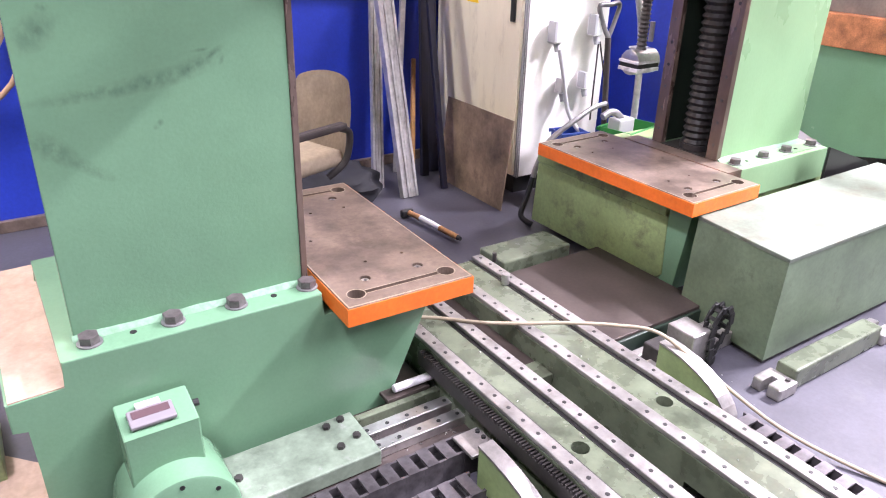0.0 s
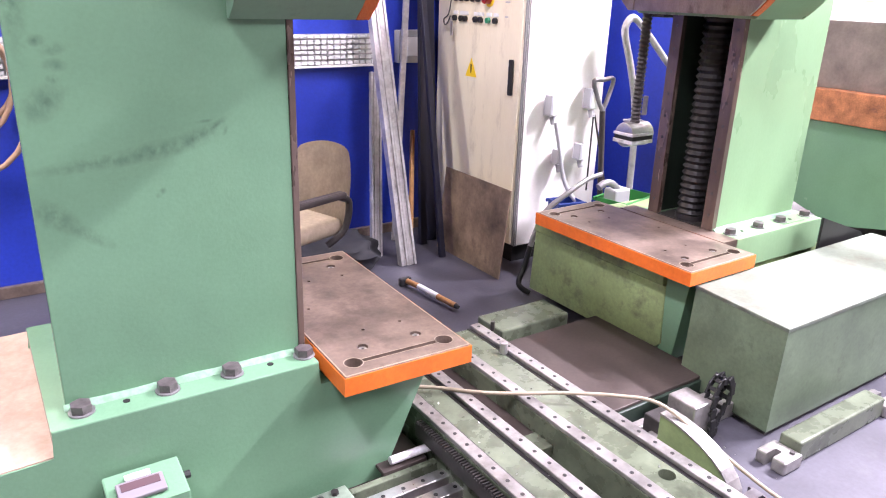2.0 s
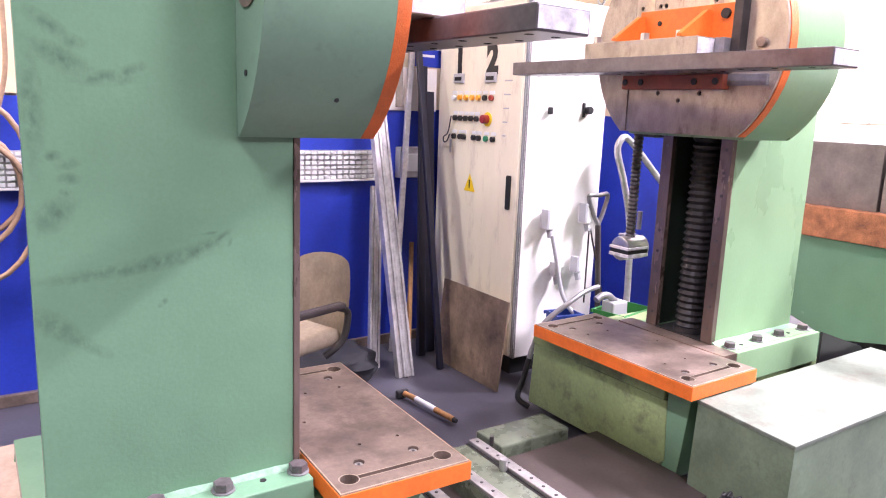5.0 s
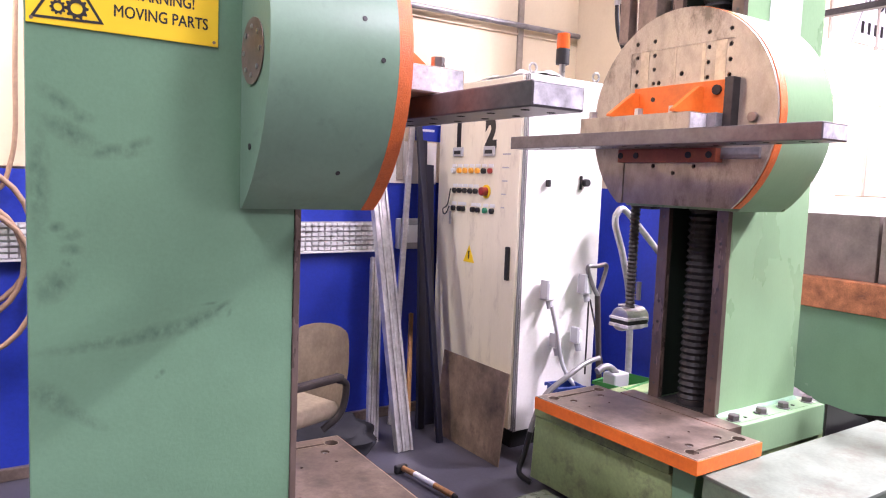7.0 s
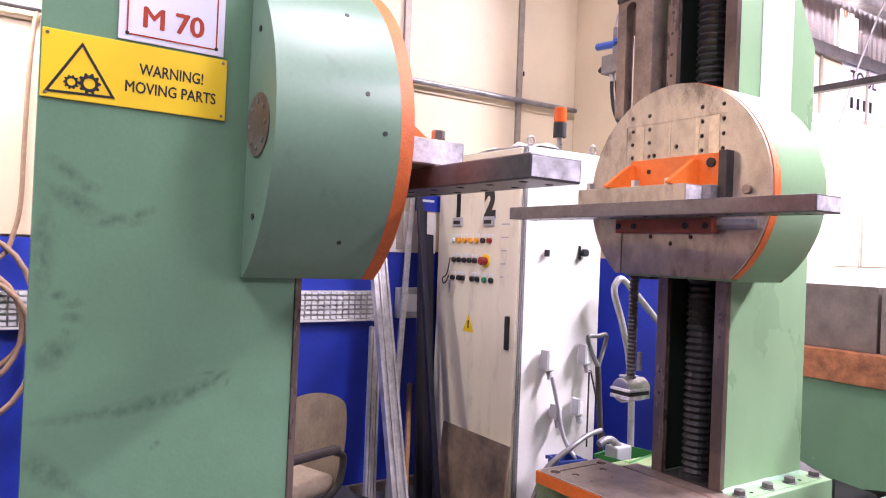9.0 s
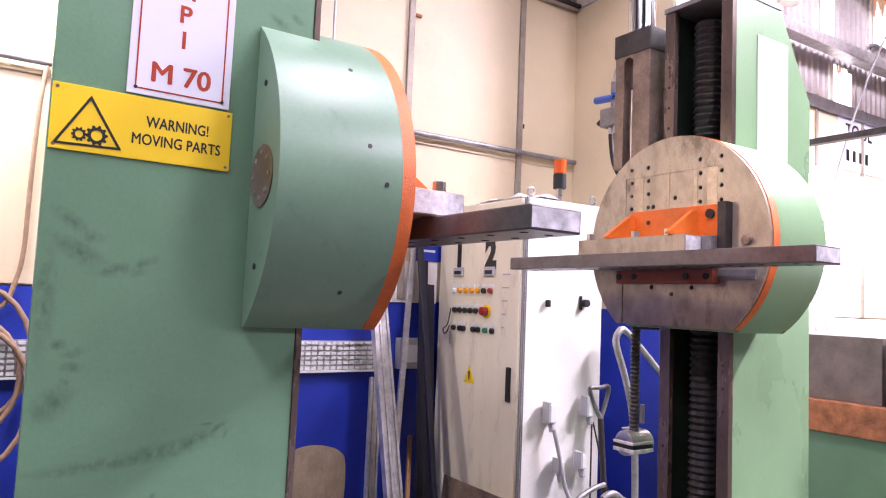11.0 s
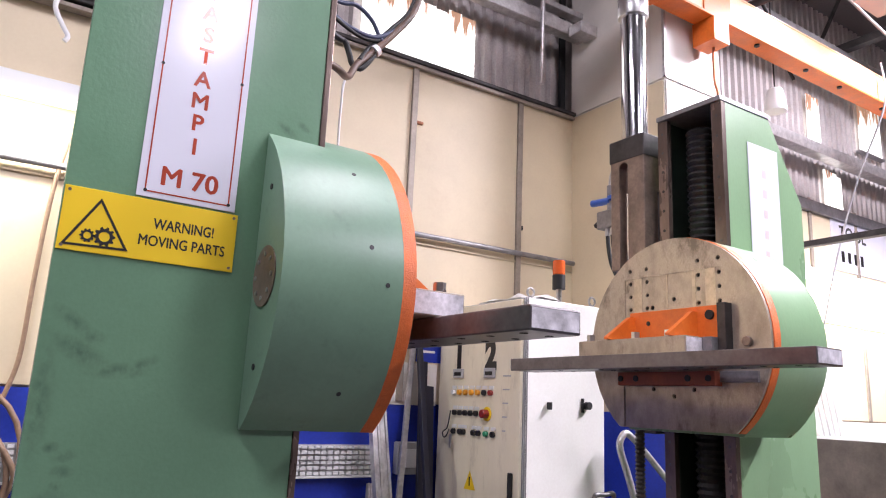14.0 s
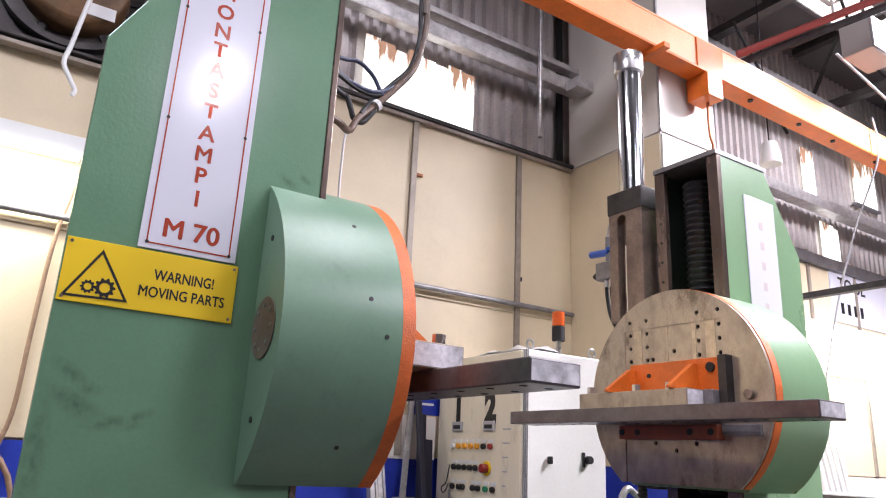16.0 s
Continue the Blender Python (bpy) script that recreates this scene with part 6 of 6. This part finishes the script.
part("drum", rod((0, -0.06, 0), (0, 0.06, 0), 0.12, seg=24, bevel=0.02), plain("dark_blue_plastic", (0.01, 0.015, 0.06), 0.4), reel)
part("hub", rod((0, -0.08, 0), (0, -0.06, 0), 0.05, seg=16), YELLOW, reel)
part("cable", tube([(0.1, 0, 0.05), (0.25, 0, 0.0), (0.25, 0, -0.2), (0.05, 0, -0.28), (-0.1, 0, -0.1), (-0.8, 0, 0.1), (-1.4, 0.1, 0.4)], 0.012), GREY_PLASTIC, reel, smooth=60)
part("hanger", rod((0, 0, 0.12), (0, 0, 1.6), 0.012), STEEL_DARK, reel)
drop2 = thing("drop_cable", 6.0, 2.75, 1.2, "grey cable dropping past the crane beam to the wall", "cable")
part("cable", tube([(0.3, 0, 3.4), (0.3, 0, 3.0), (0.35, 0.3, 2.4), (0.4, 0.6, 1.6), (0.4, 0.9, 0.4)], 0.009), GREY_PLASTIC, drop2, smooth=60)
# Housings for the added roof lamps, all out of view.
for x, y in ((-1.6, 0.4), (2.2, 0.5), (6.4, 0.5), (4.4, -3.4), (1.69, -4.0)):
    rl = thing("unseen_roof_lamp", x, y, 5.54, "unseen white roof lamp added above an area light", "lamp", "roof lamps")
    part("housing", box(-0.17, 0.17, -1.25, 1.25, 0, 0.08, 0.01), WHITE_PLASTIC, rl)
    part("hanger", rod((0, -1, 0.08), (0, -1, 0.66), 0.01), STEEL_DARK, rl)
    part("hanger", rod((0, 1, 0.08), (0, 1, 0.66), 0.01), STEEL_DARK, rl)

# ---- roof steel over the right side ----
for k, x in enumerate((5.1, 7.2, 9.3)):
    tr = thing("roof_truss", x, 0, 5.3, "dark steel roof truss with diagonal braces", "truss", "roof trusses")
    part("lower_chord", box(-0.05, 0.05, -3.0, WY, 0, 0.08, 0.004), STEEL_DARK, tr)
    part("upper_chord", box(-0.05, 0.05, -3.0, WY, 0.8, 0.88, 0.004), STEEL_DARK, tr)
    for j in range(7):
        y = -2.8 + j * 0.95
        part("brace", rod((0, y, 0.04), (0, y + 0.48, 0.82), 0.022, seg=8), STEEL_DARK, tr)
        part("brace", rod((0, y + 0.48, 0.82), (0, y + 0.93, 0.04), 0.022, seg=8), STEEL_DARK, tr)
for y, z in ((3.5, 5.161), (2.6, 5.75), (1.7, 5.85), (0.8, 5.95)):
    pu = thing("roof_purlin", 8.5, y, z, "grey steel roof purlin running along the hall", "purlin", "roof purlins")
    part("web", box(-4.1, 5.4, -0.03, 0.03, 0, 0.14, 0.003), STEEL_GREY, pu)
    part("lip", box(-4.1, 5.4, -0.05, 0.05, -0.012, -0.001, 0.002), STEEL_GREY, pu)
for y in (3.1, 1.3):
    sk = thing("skylight", 7.6, y, 6.17, "bright translucent skylight strip in the roof", "skylight", kind="structure")
    part("pane", box(-1.6, 1.6, -0.22, 0.22, 0, 0.02), WHITE_GLOW, sk)
    part("frame", box(-1.64, 1.64, -0.26, -0.221, -0.02, 0.02), STEEL_GREY, sk)
    part("frame", box(-1.64, 1.64, 0.221, 0.26, -0.02, 0.02), STEEL_GREY, sk)
for pts, m in (([(5.2, 2.4, 5.3), (5.7, 2.5, 4.95), (6.4, 2.6, 5.0), (7.1, 2.6, 4.85), (7.9, 2.7, 5.3)], BLACK), ([(5.0, 3.2, 5.3), (5.3, 3.1, 4.7), (5.15, 3.0, 4.45), (5.25, 2.95, 4.2)], BLACK), ([(7.3, 2.9, 5.3), (7.35, 2.85, 4.7), (7.2, 2.9, 4.3), (7.3, 2.95, 3.4)], WHITE_PLASTIC)):
    cb = thing("roof_cable", *pts[0], "loose cable looping between the roof steel", "cable", "roof cables")
    part("cable", tube([tuple(Vector(p) - Vector(pts[0])) for p in pts], 0.014), m, cb, smooth=60)
boxl = thing("switch_box", 5.6, 2.4, 4.75, "pale grey steel switch box hanging under the roof", "box")
part("case", box(-0.2, 0.2, -0.12, 0.12, 0, 0.3, 0.01), GREY_PLASTIC, boxl)
part("lid", box(-0.19, 0.19, -0.135, -0.121, 0.01, 0.29, 0.004), WHITE_PLASTIC, boxl)
part("hanger", rod((0, 0, 0.3), (0, 0, 1.45), 0.012), STEEL_DARK, boxl)

# ---- oily floor and chips under the bed ----
# Thin dark sheets stand for the dark, oily ground under the bed.
for x0, x1, y0, y1 in ((1.29, 1.41, -0.6, 1.42), (0.5, 1.05, 0.75, 1.14), (1.67, 1.74, 0.2, 1.3)):
    pan = thing("dark_floor_sheet", x0, y0, 0, "dark oily sheet on the floor under the bed", "pan")
    part("pan", box(0, x1 - x0, 0, y1 - y0, 0.001, 0.006, 0.002), STEEL_DARK, pan)
rng = random.Random(4)
chips = bmesh.new()
for x0, x1, y0, y1, z, n in ((0.86, 1.05, 1.36, 1.5, 0.029, 40), (1.29, 1.41, 0.9, 1.42, 0.007, 60), (1.1, 1.28, 0.8, 1.9, 0.1875, 30), (1.43, 1.62, 0.6, 2.0, 0.1875, 30), (1.8, 2.05, 1.0, 1.5, 0.001, 40)):
    for i in range(n):
        x, y, s_ = rng.uniform(x0, x1), rng.uniform(y0, y1), rng.uniform(0.0015, 0.0045)
        q = rng.uniform(0, 3.14)
        a, b = Vector((math.cos(q), math.sin(q), 0)) * s_, Vector((-math.sin(q), math.cos(q), 0)) * s_ * 0.4
        p = Vector((x, y, z))
        lo = [chips.verts.new(p + c) for c in (a + b, b - a, -a - b, a - b)]
        top = chips.verts.new(p + Vector((0, 0, s_ * 0.7)))
        chips.faces.new(lo[::-1])
        for j in range(4):
            chips.faces.new((lo[j], lo[(j + 1) % 4], top))
tagged(part("metal_chips", chips, STEEL), "small bright metal chips scattered over the bed and floor", "chips", kind="stuff")
